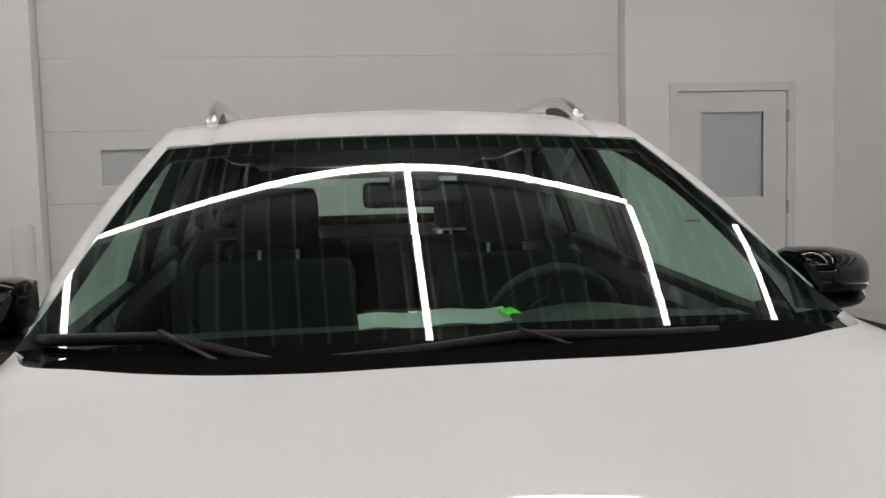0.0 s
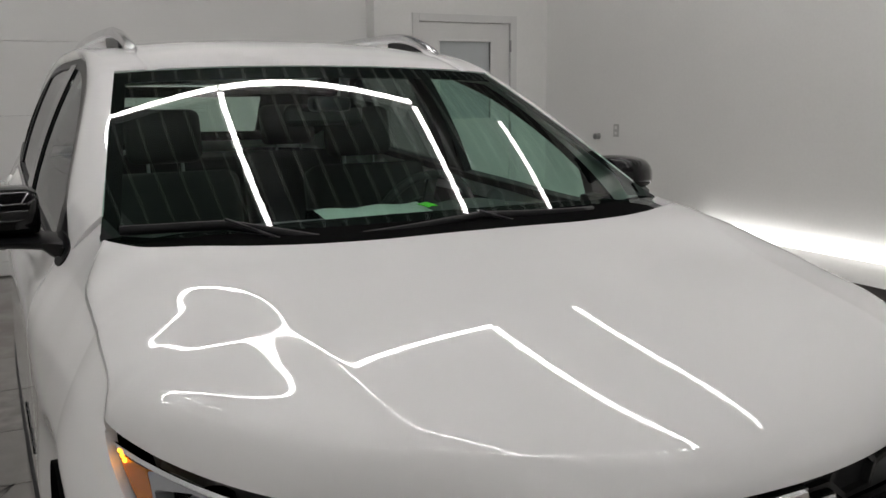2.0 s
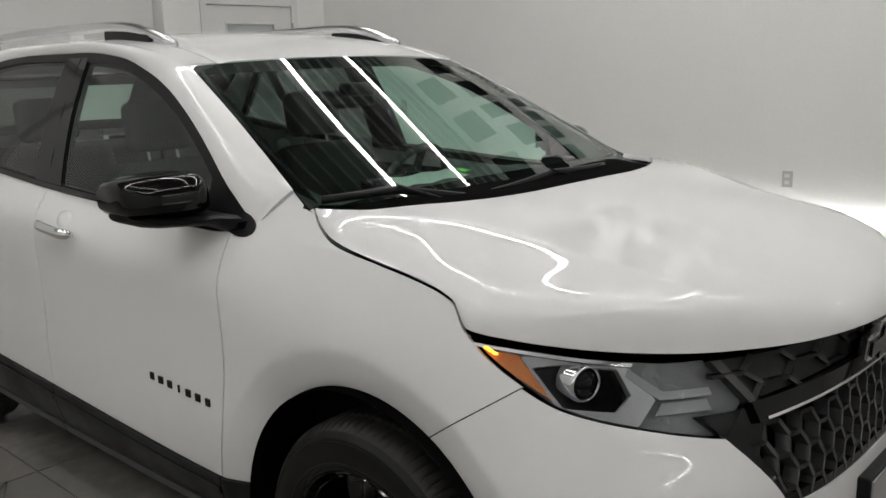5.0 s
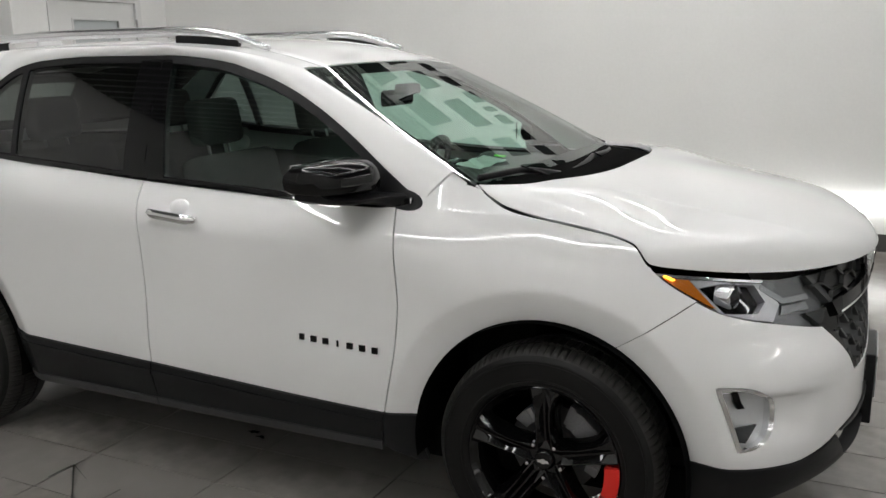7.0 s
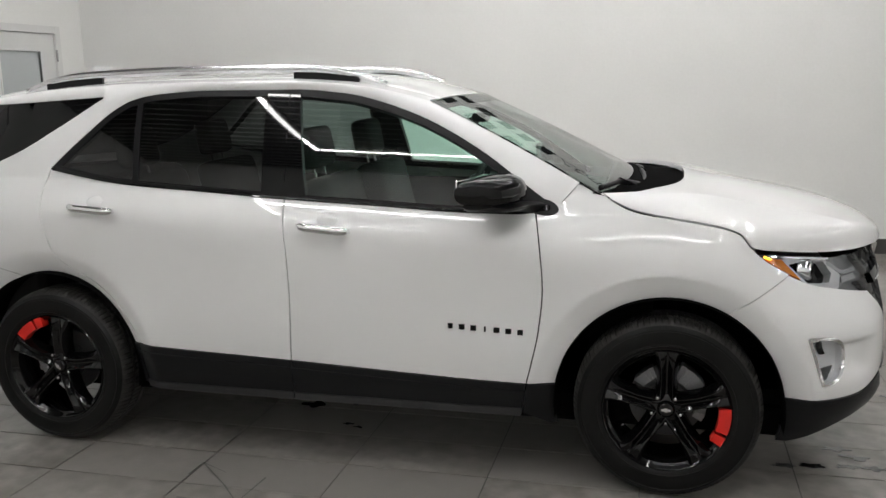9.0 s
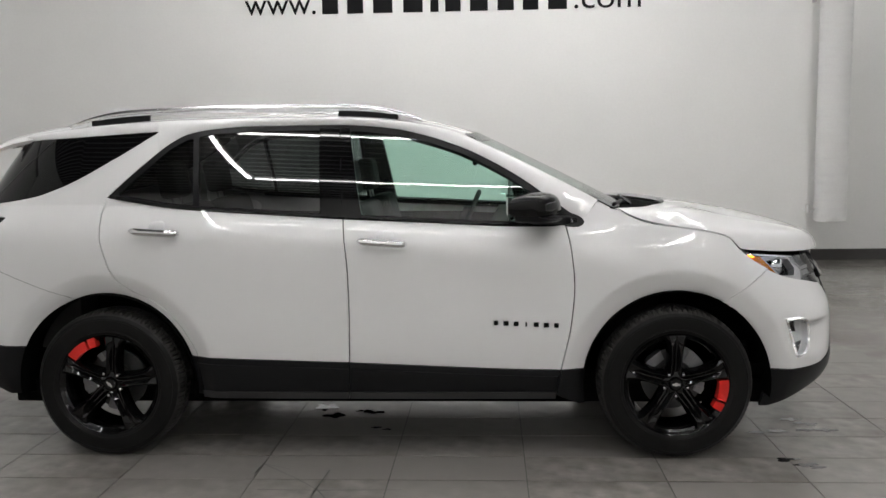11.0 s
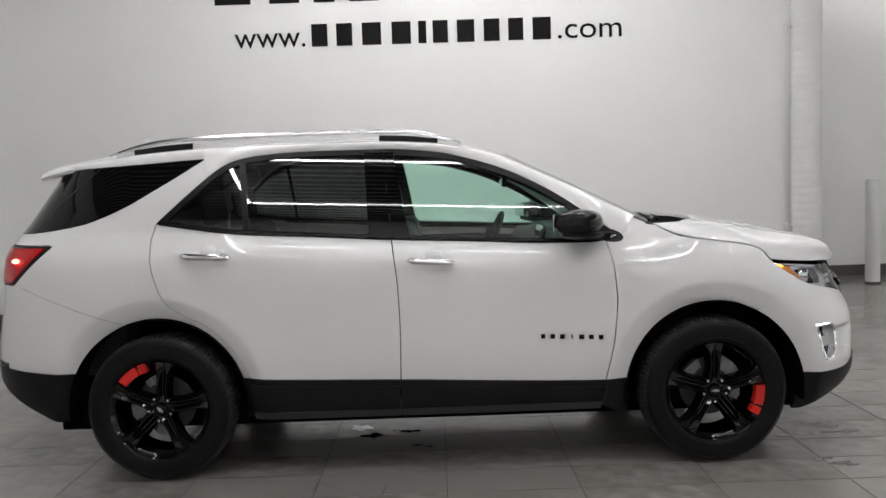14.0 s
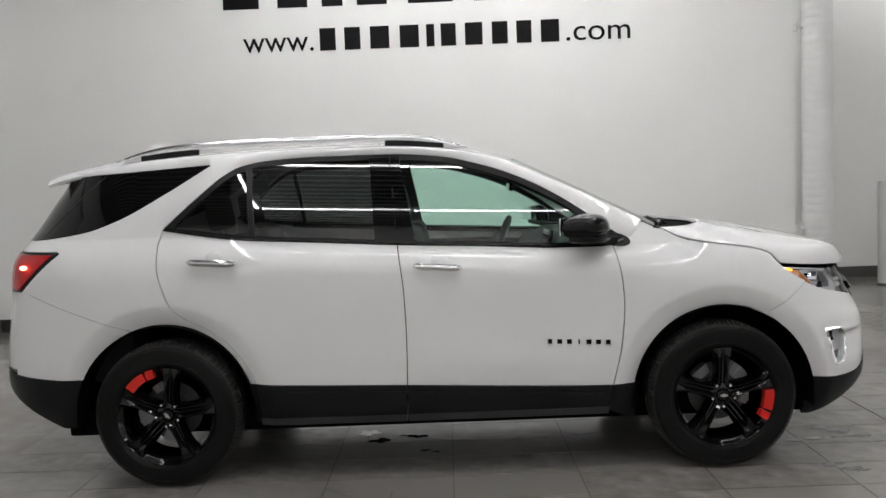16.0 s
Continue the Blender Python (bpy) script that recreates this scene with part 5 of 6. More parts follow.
# wing mirrors
def wing_mirror(s_y):
    """A wedge-shaped cap on a flat foot; each section runs from the pane round the nose and back."""
    cap_bm = bmesh.new()
    rows = []
    for y, x, depth, low, top in ((0.835, 0.738, 0.042, 1.182, 1.262), (0.842, 0.740, 0.070, 1.176, 1.277), (0.862, 0.738, 0.088, 1.174, 1.284), (0.91, 0.725, 0.098, 1.174, 1.284), (0.97, 0.705, 0.096, 1.175, 1.279),
                                  (1.006, 0.688, 0.084, 1.177, 1.272), (1.026, 0.680, 0.066, 1.181, 1.265), (1.035, 0.672, 0.042, 1.192, 1.252)):
        mid = (low + top) / 2
        row = [(x - 0.092, low + 0.006), (x - 0.100, mid), (x - 0.094, top - 0.010), (x - 0.080, top - 0.002), (x - 0.03, top + 0.001)]
        for k in range(11):
            a = math.radians(84 - 168 * k / 10)
            zc = low + 0.32 * (top - low)
            rise = abs(math.sin(a)) ** 0.75
            row.append((x - 0.005 + depth * math.cos(a) ** 0.8, zc + (top - zc) * rise if a > 0 else zc - (zc - low) * rise))
        row += [(x - 0.03, low), (x - 0.080, low + 0.001)]
        rows.append([cap_bm.verts.new((px, s_y * y, pz - 0.010)) for px, pz in row])
    n = len(rows[0])
    for p, q in zip(rows, rows[1:]):
        for k in range(n):
            cap_bm.faces.new((p[k], p[(k + 1) % n], q[(k + 1) % n], q[k]))
    cap_bm.faces.new(rows[0])
    cap_bm.faces.new(rows[-1])
    cap = part("wing_mirror", cap_bm, GLOSS_BLACK, car, "gloss black wing mirror", angle=42)
    foot = bmesh.new()
    rows = []
    for y, xa, xb, low, top in ((0.765, 0.70, 0.905, 1.098, 1.165), (0.805, 0.700, 0.875, 1.118, 1.170), (0.84, 0.665, 0.835, 1.142, 1.171), (0.90, 0.640, 0.822, 1.147, 1.173), (0.97, 0.618, 0.795, 1.150, 1.174), (1.002, 0.604, 0.762, 1.154, 1.177), (1.022, 0.606, 0.720, 1.164, 1.184)):
        rows.append([foot.verts.new((px, s_y * y, pz - 0.010)) for px, pz in ((xa, low + 0.006), (xa, top - 0.003), (xa + 0.012, top), (xb - 0.02, top), (xb, top - 0.008), (xb - 0.004, low + 0.010), (xb - 0.03, low), (xa + 0.015, low))])
    for p, q in zip(rows, rows[1:]):
        for k in range(8):
            foot.faces.new((p[k], p[(k + 1) % 8], q[(k + 1) % 8], q[k]))
    foot.faces.new(rows[0])
    foot.faces.new(rows[-1])
    part("mirror_foot", foot, TRIM_BLACK, cap, "satin black mirror foot", angle=50)
    pane = box((0.600, s_y * 0.85, 1.176), (0.6065, s_y * 0.998, 1.258), 0.003)
    pane.transform(Matrix.Translation((0.63, s_y * 0.85, 0)) @ pose(0, 0, 0, 0, 0, s_y * 17) @ Matrix.Translation((-0.62, -s_y * 0.85, 0)))
    part("mirror_pane", pane, MIRROR, cap, "mirror pane")


wing_mirror(-1)
wing_mirror(1)


# wheels
def make_wheel():
    """A black five-spoke alloy wheel; its axis is z, its outer face looks up, at z = 0."""
    bm = bmesh.new()
    add_lathe(bm, [(0.247, -0.010), (0.243, -0.006), (0.238, -0.010), (0.234, -0.022), (0.222, -0.030), (0.214, -0.06), (0.210, -0.19), (0.235, -0.22)], 96)
    wheel = part("wheel", bm, WHEEL_BLACK, car, "gloss black five-spoke alloy wheel", angle=40)
    bm = bmesh.new()

    def tread(i, prof):
        outer, inner = i % 5 == 0, i % 5 == 2
        return [(r - (0.0055 if outer and 14 <= j <= 17 else 0.003 if outer and j == 13 else 0.005 if inner and 20 <= j <= 21 else 0), h) for j, (r, h) in enumerate(prof)]
    add_lathe(bm, [(0.240, -0.02), (0.2475, -0.008), (0.256, -0.003), (0.262, -0.001), (0.2635, 0.0012), (0.268, 0.0015), (0.2695, 0.0005), (0.295, 0.004), (0.320, 0.0), (0.3215, 0.0015), (0.328, -0.0005), (0.3295, -0.003), (0.341, -0.013), (0.349, -0.022), (0.3555, -0.034), (0.3595, -0.050), (0.3605, -0.060), (0.3605, -0.075), (0.352, -0.077), (0.352, -0.083), (0.362, -0.085), (0.362, -0.147), (0.352, -0.149), (0.352, -0.155), (0.3605, -0.157), (0.3555, -0.20), (0.34, -0.222), (0.30, -0.235), (0.245, -0.225)],
              480, wobble=tread)
    tyre = part("tyre", bm, RUBBER, wheel, "black all-season tyre", angle=28)
    tyre.data.materials.append(TREAD)
    for face in tyre.data.polygons:
        if math.hypot(face.center[0], face.center[1]) > 0.338 and -0.19 < face.center[2]:
            face.material_index = 1
    for k in range(5):
        a = 90 + 72 * k
        bm = bmesh.new()
        rows = []
        for r, w, h, ridge in ((0.03, 0.036, -0.040, 0.004), (0.075, 0.034, -0.034, 0.013), (0.12, 0.031, -0.026, 0.015), (0.17, 0.034, -0.019, 0.013), (0.21, 0.042, -0.014, 0.008), (0.237, 0.054, -0.014, 0.0)):
            rows.append([bm.verts.new((r, y * w, h + z)) for y, z in ((-1.25, -0.045), (-1, -0.004), (-0.72, ridge), (-0.6, ridge), (-0.1, -0.006), (0.1, -0.006), (0.6, ridge), (0.72, ridge), (1, -0.004), (1.25, -0.045))])
        for p, q in zip(rows, rows[1:]):
            for j in range(9):
                bm.faces.new((p[j], p[j + 1], q[j + 1], q[j]))
        bm.transform(pose(0, 0, 0, 0, 0, a))
        part("spoke", bm, WHEEL_BLACK, wheel, angle=25)
        nut = bmesh.new()
        add_lathe(nut, [(0, -0.008), (0.006, -0.009), (0.0085, -0.014), (0.0095, -0.03)], 6, pose(0.057 * math.cos(radians(a + 36)), 0.057 * math.sin(radians(a + 36)), -0.012))
        part("lug_nut", nut, CHROME, wheel, "chrome lug nut")
    bm = bmesh.new()
    add_lathe(bm, [(0, -0.020), (0.026, -0.021), (0.031, -0.026), (0.034, -0.036), (0.055, -0.040), (0.066, -0.048), (0.072, -0.07)], 40)
    part("centre_cap", bm, WHEEL_BLACK, wheel, "black centre cap", angle=40)
    bm = bmesh.new()
    add_prism(bm, [(-0.017, -0.005), (-0.006, -0.005), (-0.005, -0.008), (0.006, -0.008), (0.006, -0.005), (0.019, -0.005), (0.016, 0.004), (0.006, 0.004), (0.005, 0.008), (-0.006, 0.008), (-0.006, 0.004), (-0.019, 0.004)], -0.0205, -0.0175)
    part("cap_emblem", bm, CHROME, wheel, "bright plain cap emblem")
    bm = bmesh.new()
    add_lathe(bm, [(0.05, -0.115), (0.078, -0.115), (0.082, -0.128), (0.145, -0.128), (0.145, -0.15), (0.08, -0.15)], 64)
    part("brake_disc", bm, DARK_STEEL, wheel, "dark steel brake disc", angle=30)
    for start, count, r0, r1, top in ((28, 6, 0.10, 0.165, -0.095), (112, 5, 0.105, 0.15, -0.10), (-28, 3, 0.115, 0.155, -0.10)):
        bm = bmesh.new()
        for k in range(count):
            a0, a1 = radians(start + 7 * k), radians(start + 7 * (k + 1))
            add_prism(bm, [(r * math.cos(a), r * math.sin(a)) for r, a in ((r0, a0), (r1, a0), (r1, a1), (r0, a1))], -0.165, top - (0.014 if k in (0, count - 1) else 0.004 * (k % 2)))
        bmesh.ops.remove_doubles(bm, verts=bm.verts, dist=1e-5)
        part("brake_caliper", bm, CAST, wheel, "grey cast brake caliper", angle=30)
    for a0, a1 in ((-19.5, 6), (-32, -22.5)):
        bm = bmesh.new()
        for k in range(6):
            b0, b1 = radians(a0 + (a1 - a0) * k / 6), radians(a0 + (a1 - a0) * (k + 1) / 6)
            add_prism(bm, [(0.196 * math.cos(b0), 0.196 * math.sin(b0)), (0.2415 * math.cos(b0), 0.2415 * math.sin(b0)), (0.2415 * math.cos(b1), 0.2415 * math.sin(b1)), (0.196 * math.cos(b1), 0.196 * math.sin(b1))], -0.05, -0.006)
        bmesh.ops.remove_doubles(bm, verts=bm.verts, dist=1e-5)
        part("accent_stripe", bm, RED, wheel, "red accent stripe")
    return wheel


TYRE_FACE = 0.878
wheel_fr = make_wheel()
wheel_fr.matrix_basis = pose(AXLE, -TYRE_FACE, HUB, 90, 0, 0)
copy_thing(wheel_fr, pose(-AXLE, -TYRE_FACE, HUB, 90, 0, 0) @ pose(0, 0, 0, 0, 0, 136))
copy_thing(wheel_fr, pose(AXLE, TYRE_FACE, HUB, -90, 0, 0) @ pose(0, 0, 0, 0, 0, 36))
copy_thing(wheel_fr, pose(-AXLE, TYRE_FACE, HUB, -90, 0, 0) @ pose(0, 0, 0, 0, 0, 108))
for s_x in (1, -1):
    axle_bm = bmesh.new()
    add_tube(axle_bm, [(s_x * AXLE, -0.74, HUB), (s_x * AXLE, 0.74, HUB)], 0.05, 16)
    part("axle", axle_bm, LINER, car, "dark axle")

# ---- things along the walls ----
# garage door
garage = thing("garage_door", "white sectional garage door, closed, in a recess of the wall", "garage door", (WALL_X - 0.16, (G0 + G1) / 2, 0))
gx = -0.012
for k in range(7):
    z0, z1 = (0.0 if k == 0 else 0.12 + 0.6 * (k - 1)), 0.12 + 0.6 * k
    z1 = min(z1, G_TOP)
    if z0 >= z1:
        continue
    w = (G1 - G0) / 2 - 0.006
    if k == 3:
        yc = -1.785 - (G0 + G1) / 2
        bm = bmesh.new()
        for a, b in (((-w, z0), (yc - 0.27, z1)), ((yc + 0.27, z0), (w, z1)), ((yc - 0.27, z0), (yc + 0.27, 1.455)), ((yc - 0.27, 1.775), (yc + 0.27, z1))):
            add_box(bm, (gx - 0.045, a[0], a[1] + (0.0012 if a[1] == z0 else 0)), (gx, b[0], b[1] - (0.0012 if b[1] == z1 else 0)))
        ob = part("section", bm, GARAGE_PAINT, garage)
        fr = bmesh.new()
        for a, b in (((-0.285, 1.44), (0.285, 1.468)), ((-0.285, 1.762), (0.285, 1.79)), ((-0.285, 1.468), (-0.258, 1.762)), ((0.258, 1.468), (0.285, 1.762))):
            add_box(fr, (gx - 0.05, yc + a[0], a[1]), (gx + 0.012, yc + b[0], b[1]), 0.004)
        part("window_frame", fr, DOOR_PAINT, ob)
        part("window_pane", box((gx - 0.03, yc - 0.258, 1.468), (gx - 0.022, yc + 0.258, 1.762)), FROSTED, ob, "frosted grey pane")
    else:
        part("section", box((gx - 0.045, -w, z0 + 0.0012), (gx, w, z1 - 0.0012), 0.002), GARAGE_PAINT, garage)
lock = bmesh.new()
add_box(lock, (gx, -2.02, 1.02), (gx + 0.03, -1.97, 1.13), 0.006)
part("latch", lock, TRIM_BLACK, garage, "black door latch")
part("backing", box((-0.12, -w - 0.3, 0), (-0.07, w + 0.3, G_TOP + 0.2)), LINER, garage)

# side door
side = thing("door_1", "white painted steel door with a frosted pane, closed", "door", (WALL_X, (D0 + D1) / 2, 0), kind="structure")
hw = (D1 - D0) / 2 - 0.03
wy0, wy1, wz0, wz1 = 3.145 - (D0 + D1) / 2, 3.724 - (D0 + D1) / 2, 1.215, 1.979
leaf = bmesh.new()
for a, b in (((-hw, 0.012), (wy0, D_TOP - 0.03)), ((wy1, 0.012), (hw, D_TOP - 0.03)), ((wy0, 0.012), (wy1, wz0)), ((wy0, wz1), (wy1, D_TOP - 0.03))):
    add_box(leaf, (-0.06, a[0], a[1]), (-0.015, b[0], b[1]))
leaf_ob = part("leaf", leaf, DOOR_PAINT, side)
stop = bmesh.new()
for a, b in (((wy0 - 0.02, wz0 - 0.02), (wy1 + 0.02, wz0)), ((wy0 - 0.02, wz1), (wy1 + 0.02, wz1 + 0.02)), ((wy0 - 0.02, wz0), (wy0, wz1)), ((wy1, wz0), (wy1 + 0.02, wz1))):
    add_box(stop, (-0.04, a[0], a[1]), (-0.008, b[0], b[1]), 0.003)
part("glazing_bead", stop, DOOR_PAINT, leaf_ob)
part("pane", box((-0.045, wy0, wz0), (-0.037, wy1, wz1)), FROSTED, leaf_ob, "frosted grey pane")
fr = bmesh.new()
h2 = (D1 - D0) / 2
for a, b in (((-h2 - 0.05, 0), (-h2 + 0.025, D_TOP + 0.05)), ((h2 - 0.025, 0), (h2 + 0.05, D_TOP + 0.05)), ((-h2 + 0.025, D_TOP - 0.025), (h2 - 0.025, D_TOP + 0.05))):
    add_box(fr, (-0.1, a[0], a[1]), (0.012, b[0], b[1]), 0.003)
part("door_frame", fr, DOOR_PAINT, side)
for z in (1.94, 1.12, 0.25):
    hinge = bmesh.new()
    add_lathe(hinge, [(0, 0.06), (0.011, 0.058), (0.011, -0.058), (0, -0.06)], 12, pose(0.014, h2 - 0.028, z))
    part("hinge", hinge, STEEL, side, "dark steel hinge", smooth=False)
lever = bmesh.new()
add_tube(lever, [(-0.015, -hw + 0.07, 1.02), (0.045, -hw + 0.07, 1.02), (0.05, -hw + 0.18, 1.02)], 0.01, 10)
part("door_lever", lever, STEEL, side, "steel lever handle", smooth=True)
part("void", box((-0.30, -h2, 0), (-0.28, h2, D_TOP)), LINER, side)

# wall tube lamps near the floor
def wall_tube(mid, turn, half):
    tube = thing("wall_tube_light", "long white LED tube light low on the wall, switched on", "wall light", mid, "wall tube lights")
    tube.rotation_euler[2] = radians(turn)
    part("back_plate", box((-half, -0.02, -0.035), (half, -0.001, 0.035), 0.004), DOOR_PAINT, tube)
    bm = bmesh.new()
    add_tube(bm, [(-half, -0.052, 0), (-half + 0.012, -0.052, 0), (half - 0.012, -0.052, 0), (half, -0.052, 0)], [0.034, 0.046, 0.046, 0.034], 20)
    part("diffuser", bm, LED_TUBE, tube, "glowing white diffuser", smooth=True)


for x in (-1.2825, 1.2075):
    wall_tube((x, WALL_Y, 0.362), 0, 1.2375)
# Four more tubes added on the unseen north wall as fill light.
for k in range(4):
    wall_tube((FAR_X, -4.6 + 2.49 * k, 0.362), -90, 1.2375)

# duct pipe with brackets
pipe = thing("duct_pipe", "white fabric-wrapped round duct hanging beside the wall end", "pipe", (4.02, 4.36, 0.69))
prof, z = [(0.0, 0.0), (0.15, 0.0), (0.158, 0.004)], 0.03
while z < CEILING - 0.75:
    prof += [(0.158, z), (0.1535, z + 0.010), (0.158, z + 0.020)]
    z += 0.085
prof += [(0.158, CEILING - 0.7)]
bm = bmesh.new()
add_lathe(bm, prof, 40)
for v in bm.verts:
    a = math.atan2(v.co.y, v.co.x)
    v.co.z += 0.012 * math.sin(a + 0.7) + 0.003 * math.sin(3 * a + v.co.z * 9)
part("duct", bm, WRAP, pipe, "white wrinkled wrap", angle=50)
for zz in (0.12, 2.25):
    clamp = bmesh.new()
    add_lathe(clamp, [(0.159, -0.014), (0.163, -0.014), (0.163, 0.014), (0.159, 0.014)], 40, pose(0, 0, zz))
    add_box(clamp, (-0.235, -0.03, zz - 0.012), (-0.155, -0.01, zz + 0.012), 0.002)
    add_box(clamp, (-0.24, -0.06, zz - 0.04), (-0.222, 0.02, zz + 0.04), 0.002)
    part("bracket", clamp, DOOR_PAINT, pipe, "white steel bracket")

# bollards
for (x, y), h, lab in (((-4.30, -2.46), 1.20, "white steel bollard before the garage door"), ((5.37, 5.62), 1.28, "white steel bollard on the floor by the far wall")):
    bol = thing("bollard", lab, "bollard", (x, y, 0), "bollards")
    bm = bmesh.new()
    add_lathe(bm, [(0.085, 0), (0.085, h - 0.04), (0.08, h - 0.015), (0.06, h - 0.003), (0, h)], 32)
    part("post", bm, WRAP, bol, angle=40)
    bm = bmesh.new()
    add_lathe(bm, [(0.086, 0.0), (0.094, 0.0), (0.094, 0.02), (0.086, 0.022)], 32)
    part("base_ring", bm, GROUT, bol)

# small wall fittings
knob = thing("knob_fitting", "small round dark metal knob on the white wall", "fitting", (-3.95, WALL_Y, 1.045))
bm = bmesh.new()
add_lathe(bm, [(0, 0.06), (0.022, 0.058), (0.03, 0.045), (0.026, 0.03), (0.012, 0.02), (0.012, 0.005), (0.03, 0.004), (0.03, 0.0)], 24, pose(0, 0, 0, 90, 0, 0))
part("knob_body", bm, STEEL, knob, smooth=True)
plate = thing("wall_outlet", "small white outlet plate on the wall", "outlet", (-3.68, WALL_Y, 1.11))
part("cover_plate", box((-0.038, -0.008, -0.06), (0.038, -0.001, 0.06), 0.003), OUTLET, plate)
for dz in (-0.025, 0.025):
    part("socket", box((-0.018, -0.011, dz - 0.014), (0.018, -0.008, dz + 0.014), 0.002), DOOR_PAINT, plate)
plate = thing("wall_outlet", "small white outlet plate above the wall light", "outlet", (0.30, WALL_Y, 0.62))
part("cover_plate", box((-0.038, -0.008, -0.06), (0.038, -0.001, 0.06), 0.003), OUTLET, plate)
for dz in (-0.025, 0.025):
    part("socket", box((-0.018, -0.011, dz - 0.014), (0.018, -0.008, dz + 0.014), 0.002), DOOR_PAINT, plate)
plate = thing("switch_box", "small dark switch box on the far wall", "switch", (4.95, BACK_Y, 1.45))
part("box_body", box((-0.05, -0.06, -0.07), (0.05, -0.001, 0.07), 0.006), STEEL, plate)

# wall sign: plain shapes for the name, letters for the rest
sign = thing("wall_sign", "black lettering in three rows on the white wall", "sign", (0, WALL_Y, 2.90))


def text_part(body, x0, x1, z0, height):
    font = bpy.data.curves.new(body, "FONT")
    font.body, font.extrude = body, 0.003
    tmp = bpy.data.objects.new("tmp", font)
    scene.collection.objects.link(tmp)
    me = bpy.data.meshes.new_from_object(tmp.evaluated_get(bpy.context.evaluated_depsgraph_get()))
    bpy.data.objects.remove(tmp)
    xs, ys = [v.co.x for v in me.vertices], [v.co.y for v in me.vertices]
    for v in me.vertices:
        v.co = Vector((x0 + (v.co.x - min(xs)) / (max(xs) - min(xs)) * (x1 - x0), -0.006 + v.co.z * 0.8, z0 + (v.co.y - min(ys)) / (max(ys) - min(ys)) * height))
    mesh_object("lettering", me, SIGN_INK, sign)


def name_bars(letters, x0, x1, z0, height):
    """One plain bar for each letter of a name: pairs of (width, height), both as shares."""
    unit = (x1 - x0) / sum(w for w, _ in letters)
    a = x0
    for w, h in letters:
        part("name_bar", box((a + w * unit * 0.18, -0.006, z0), (a + w * unit * 0.82, -0.002, z0 + height * h)), SIGN_INK, sign, "plain black bar")
        a += w * unit


text_part("www.", -2.06, -1.31, 0.0, 0.15)
text_part(".com", 1.38, 2.06, 0.0, 0.15)
name_bars([(w, 1) for w in (1, 1, 1.2, 1.2, 0.5, 0.95, 1.1, 1, 0.95, 1.15)], -1.29, 1.36, -0.002, 0.235)
name_bars([(1.2, 1), (1, 0.74), (0.7, 0.9), (1, 0.74), (1.5, 0.74), (1, 0.74), (0.7, 0.9), (0.4, 1), (1, 0.74), (1, 0.74)], -2.36, 2.36, 0.46, 0.54)
name_bars([(w, 1) for w in (1, 1, 1.3, 1.3, 0.45, 1)], -1.95, 1.95, 1.14, 0.56)

# ---- ceiling lights, the last two added for the alcove ----
for a, b in LAMPS:
    line_lamp(a, b, LED_WALL if a[1] == b[1] == 3.46 else LED)

# ---- floor marks ----


def puddle(name, x, y, rx, ry, mat, label, seed, points=26):
    rnd = random.Random(seed)
    waves = [(rnd.uniform(0.1, 0.3), rnd.randint(2, 6), rnd.uniform(0, 6)) for _ in range(4)]
    bm = bmesh.new()
    pts = []
    for k in range(points):
        a = 2 * math.pi * k / points
        r = 1 + sum(w * math.sin(n * a + p) for w, n, p in waves)
        pts.append((x + rx * r * math.cos(a), y + ry * r * math.sin(a)))
    add_prism(bm, pts, 0.0005, 0.0022)
    return tagged(part(name, bm, mat, None, label), category="puddle", group="floor spills")


rnd = random.Random(4)
puddle("puddle", -0.46, -0.03, 0.055, 0.06, WET, "small dark wet spill on the tiles under the car", 1)
puddle("puddle", -0.38, -0.19, 0.05, 0.045, WET, "small dark wet spill on the tiles under the car", 2)
for k, (x, y, r) in enumerate(((-0.17, -0.13, 0.05), (-0.22, -0.10, 0.04), (-0.12, -0.40, 0.025), (-0.06, -0.43, 0.02), (2.10, -0.24, 0.05), (2.17, -0.32, 0.05), (2.22, -0.42, 0.045), (2.12, -0.42, 0.04), (1.97, -0.44, 0.05), (1.86, -0.46, 0.04), (1.88, -0.86, 0.05), (1.95, -0.93, 0.05), (1.99, -0.96, 0.03), (2.45, 0.5, 0.02))):
    puddle("puddle", x, y, r, r * 0.45, WET, "small wet drops on the grey floor", 10 + k)


def scratch(points, width):
    bm = bmesh.new()
    for (xa, ya), (xb, yb) in zip(points, points[1:]):
        d = Vector((xb - xa, yb - ya, 0))
        side = Vector((-d.y, d.x, 0)).normalized() * width
        q = [Vector((xa, ya, 0.0016)) - side, Vector((xb, yb, 0.0016)) - side * 0.5, Vector((xb, yb, 0.0016)) + side * 0.5, Vector((xa, ya, 0.0016)) + side]
        bm.faces.new([bm.verts.new(v) for v in q])
    bmesh.ops.solidify(bm, geom=bm.faces, thickness=0.001)
    return tagged(part("floor_crack", bm, CRACK, None, "thin dark crack in the floor tiles"), category="crack", group="floor cracks")


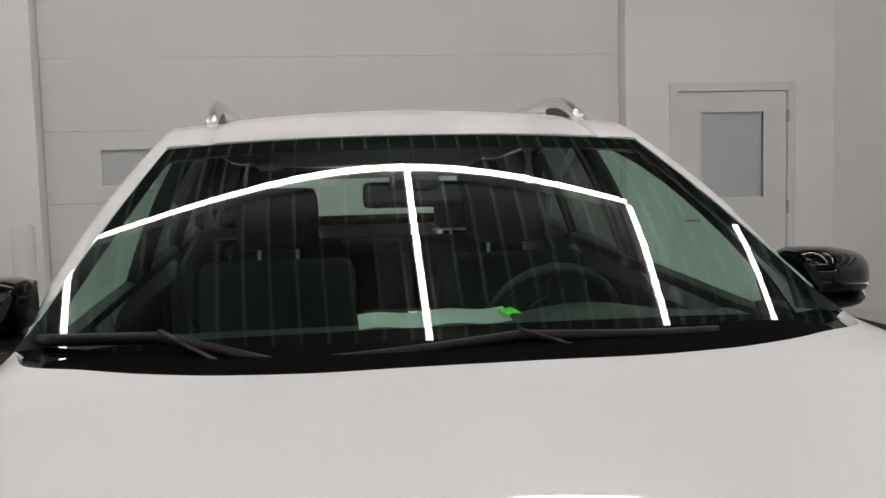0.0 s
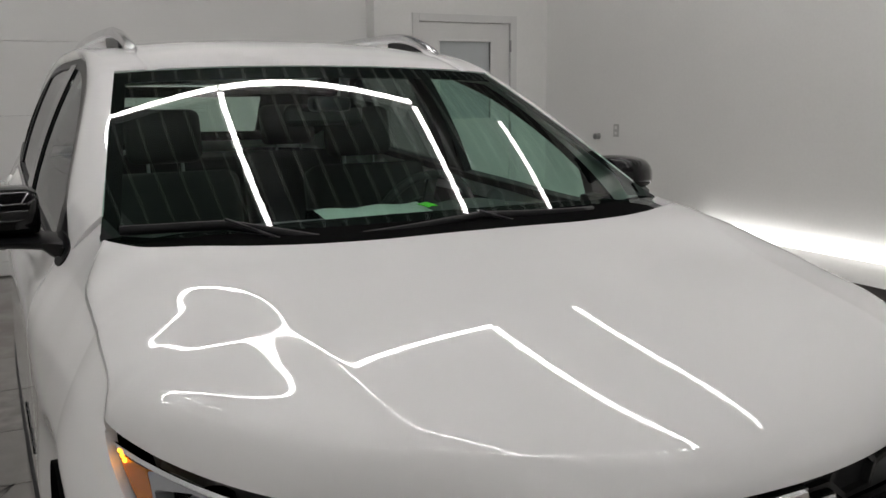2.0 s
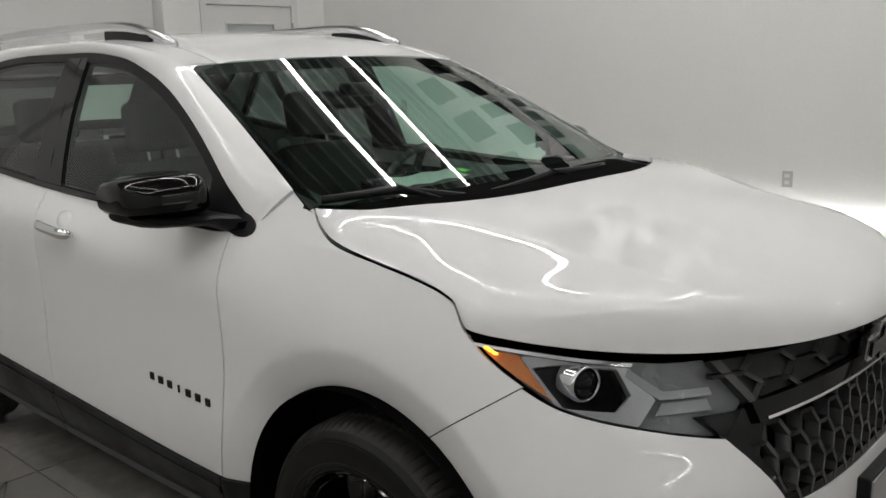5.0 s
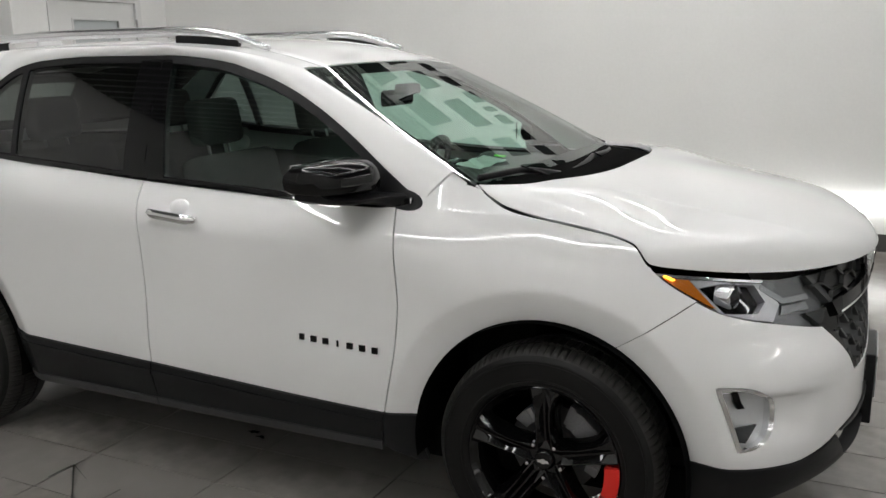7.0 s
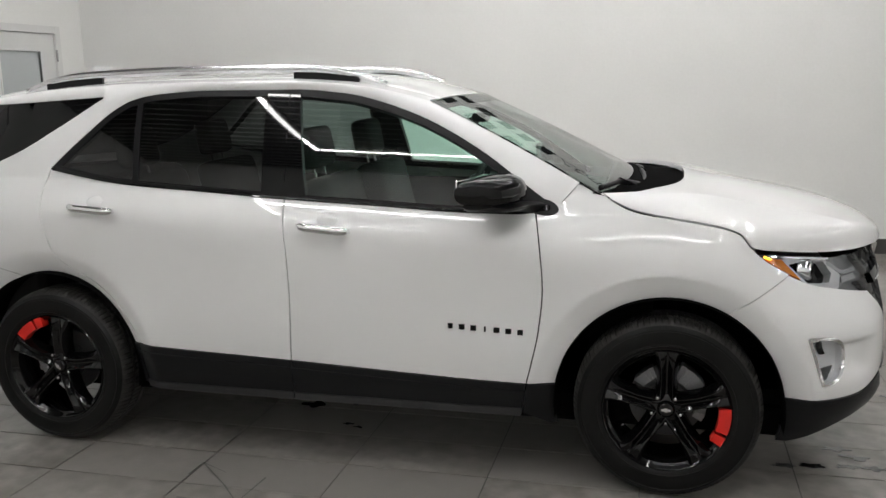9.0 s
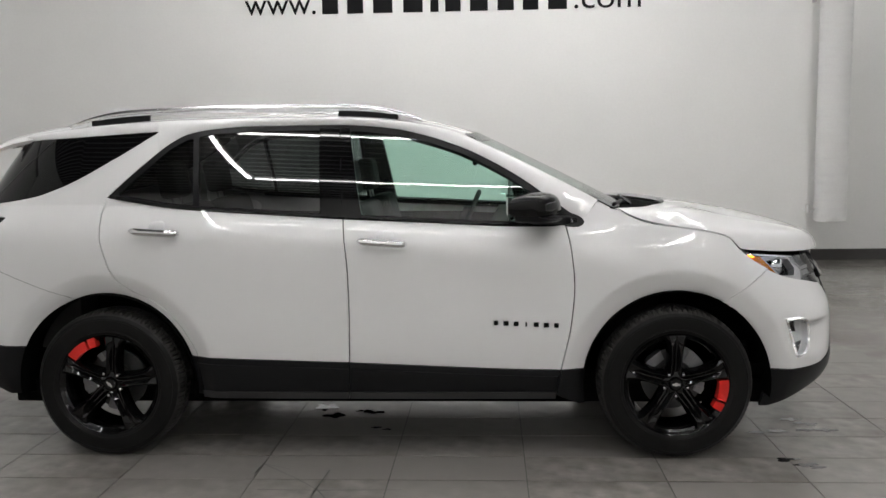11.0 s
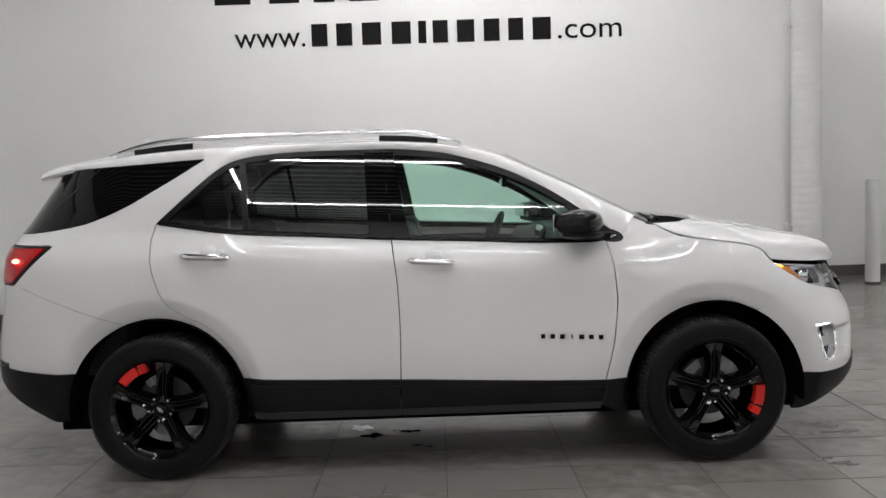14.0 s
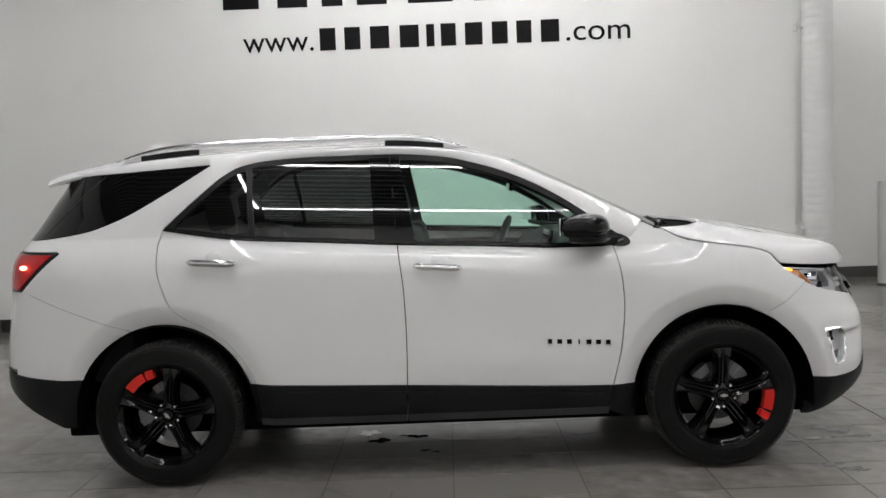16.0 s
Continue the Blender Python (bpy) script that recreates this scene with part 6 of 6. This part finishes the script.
scratch([(-0.60, -1.07), (-0.595, -0.95), (-0.40, -1.13), (-0.27, -1.27), (-0.20, -1.40)], 0.004)
scratch([(-0.595, -0.95), (-0.45, -1.02)], 0.003)
scratch([(-0.538, -1.269), (-0.28, -1.274), (0.10, -1.262)], 0.005)
scratch([(-0.26, -1.03), (-0.28, -1.274), (-0.285, -1.42)], 0.005)

# ---- floor tiles, nearest ones as pieces ----
floor = part("floor", box((WALL_X - 0.3, NEAR_Y - 0.25, -0.12), (FAR_X + 0.25, BACK_Y + 0.25, -0.004)), GROUT, None, "grey floor of large rectangular tiles with thin joints")
tagged(floor, category="floor", kind="structure")
TX, TY, JOINT = 0.62, 0.31, 0.006
tile_bm = bmesh.new()
add_box(tile_bm, (JOINT / 2, JOINT / 2, -0.006), (TX - JOINT / 2, TY - JOINT / 2, 0.0))
tile_me = bpy.data.meshes.new("tile")
tile_bm.to_mesh(tile_me)
tile_bm.free()
tile_me.materials.append(TILE)
verts, faces = [], []
x_i0, y_i0 = math.floor((WALL_X - 0.03) / TX), math.floor((NEAR_Y + 0.215) / TY)
tr = random.Random(9)
for i in range(x_i0, math.ceil((FAR_X - 0.03) / TX) + 1):
    for j in range(y_i0, math.ceil((BACK_Y + 0.215) / TY) + 1):
        x, y = 0.03 + i * TX, -0.215 + j * TY
        if -2.6 < x < 3.0 and -3.3 < y < 1.1 and (abs(x + 0.3) < 2.9):
            ob = new("tile", tile_me)
            ob.location = (x, y, tr.uniform(-0.0006, 0.0006))
            ob.parent = floor
        else:
            b = len(verts)
            verts += [(x + JOINT / 2, y + JOINT / 2, 0), (x + TX - JOINT / 2, y + JOINT / 2, 0), (x + TX - JOINT / 2, y + TY - JOINT / 2, 0), (x + JOINT / 2, y + TY - JOINT / 2, 0)]
            faces.append((b, b + 1, b + 2, b + 3))
me = bpy.data.meshes.new("outer_tiles")
me.from_pydata(verts, [], faces)
tagged(mesh_object("outer_tiles", me, TILE, floor, "grey tiles further off"), kind="stuff")
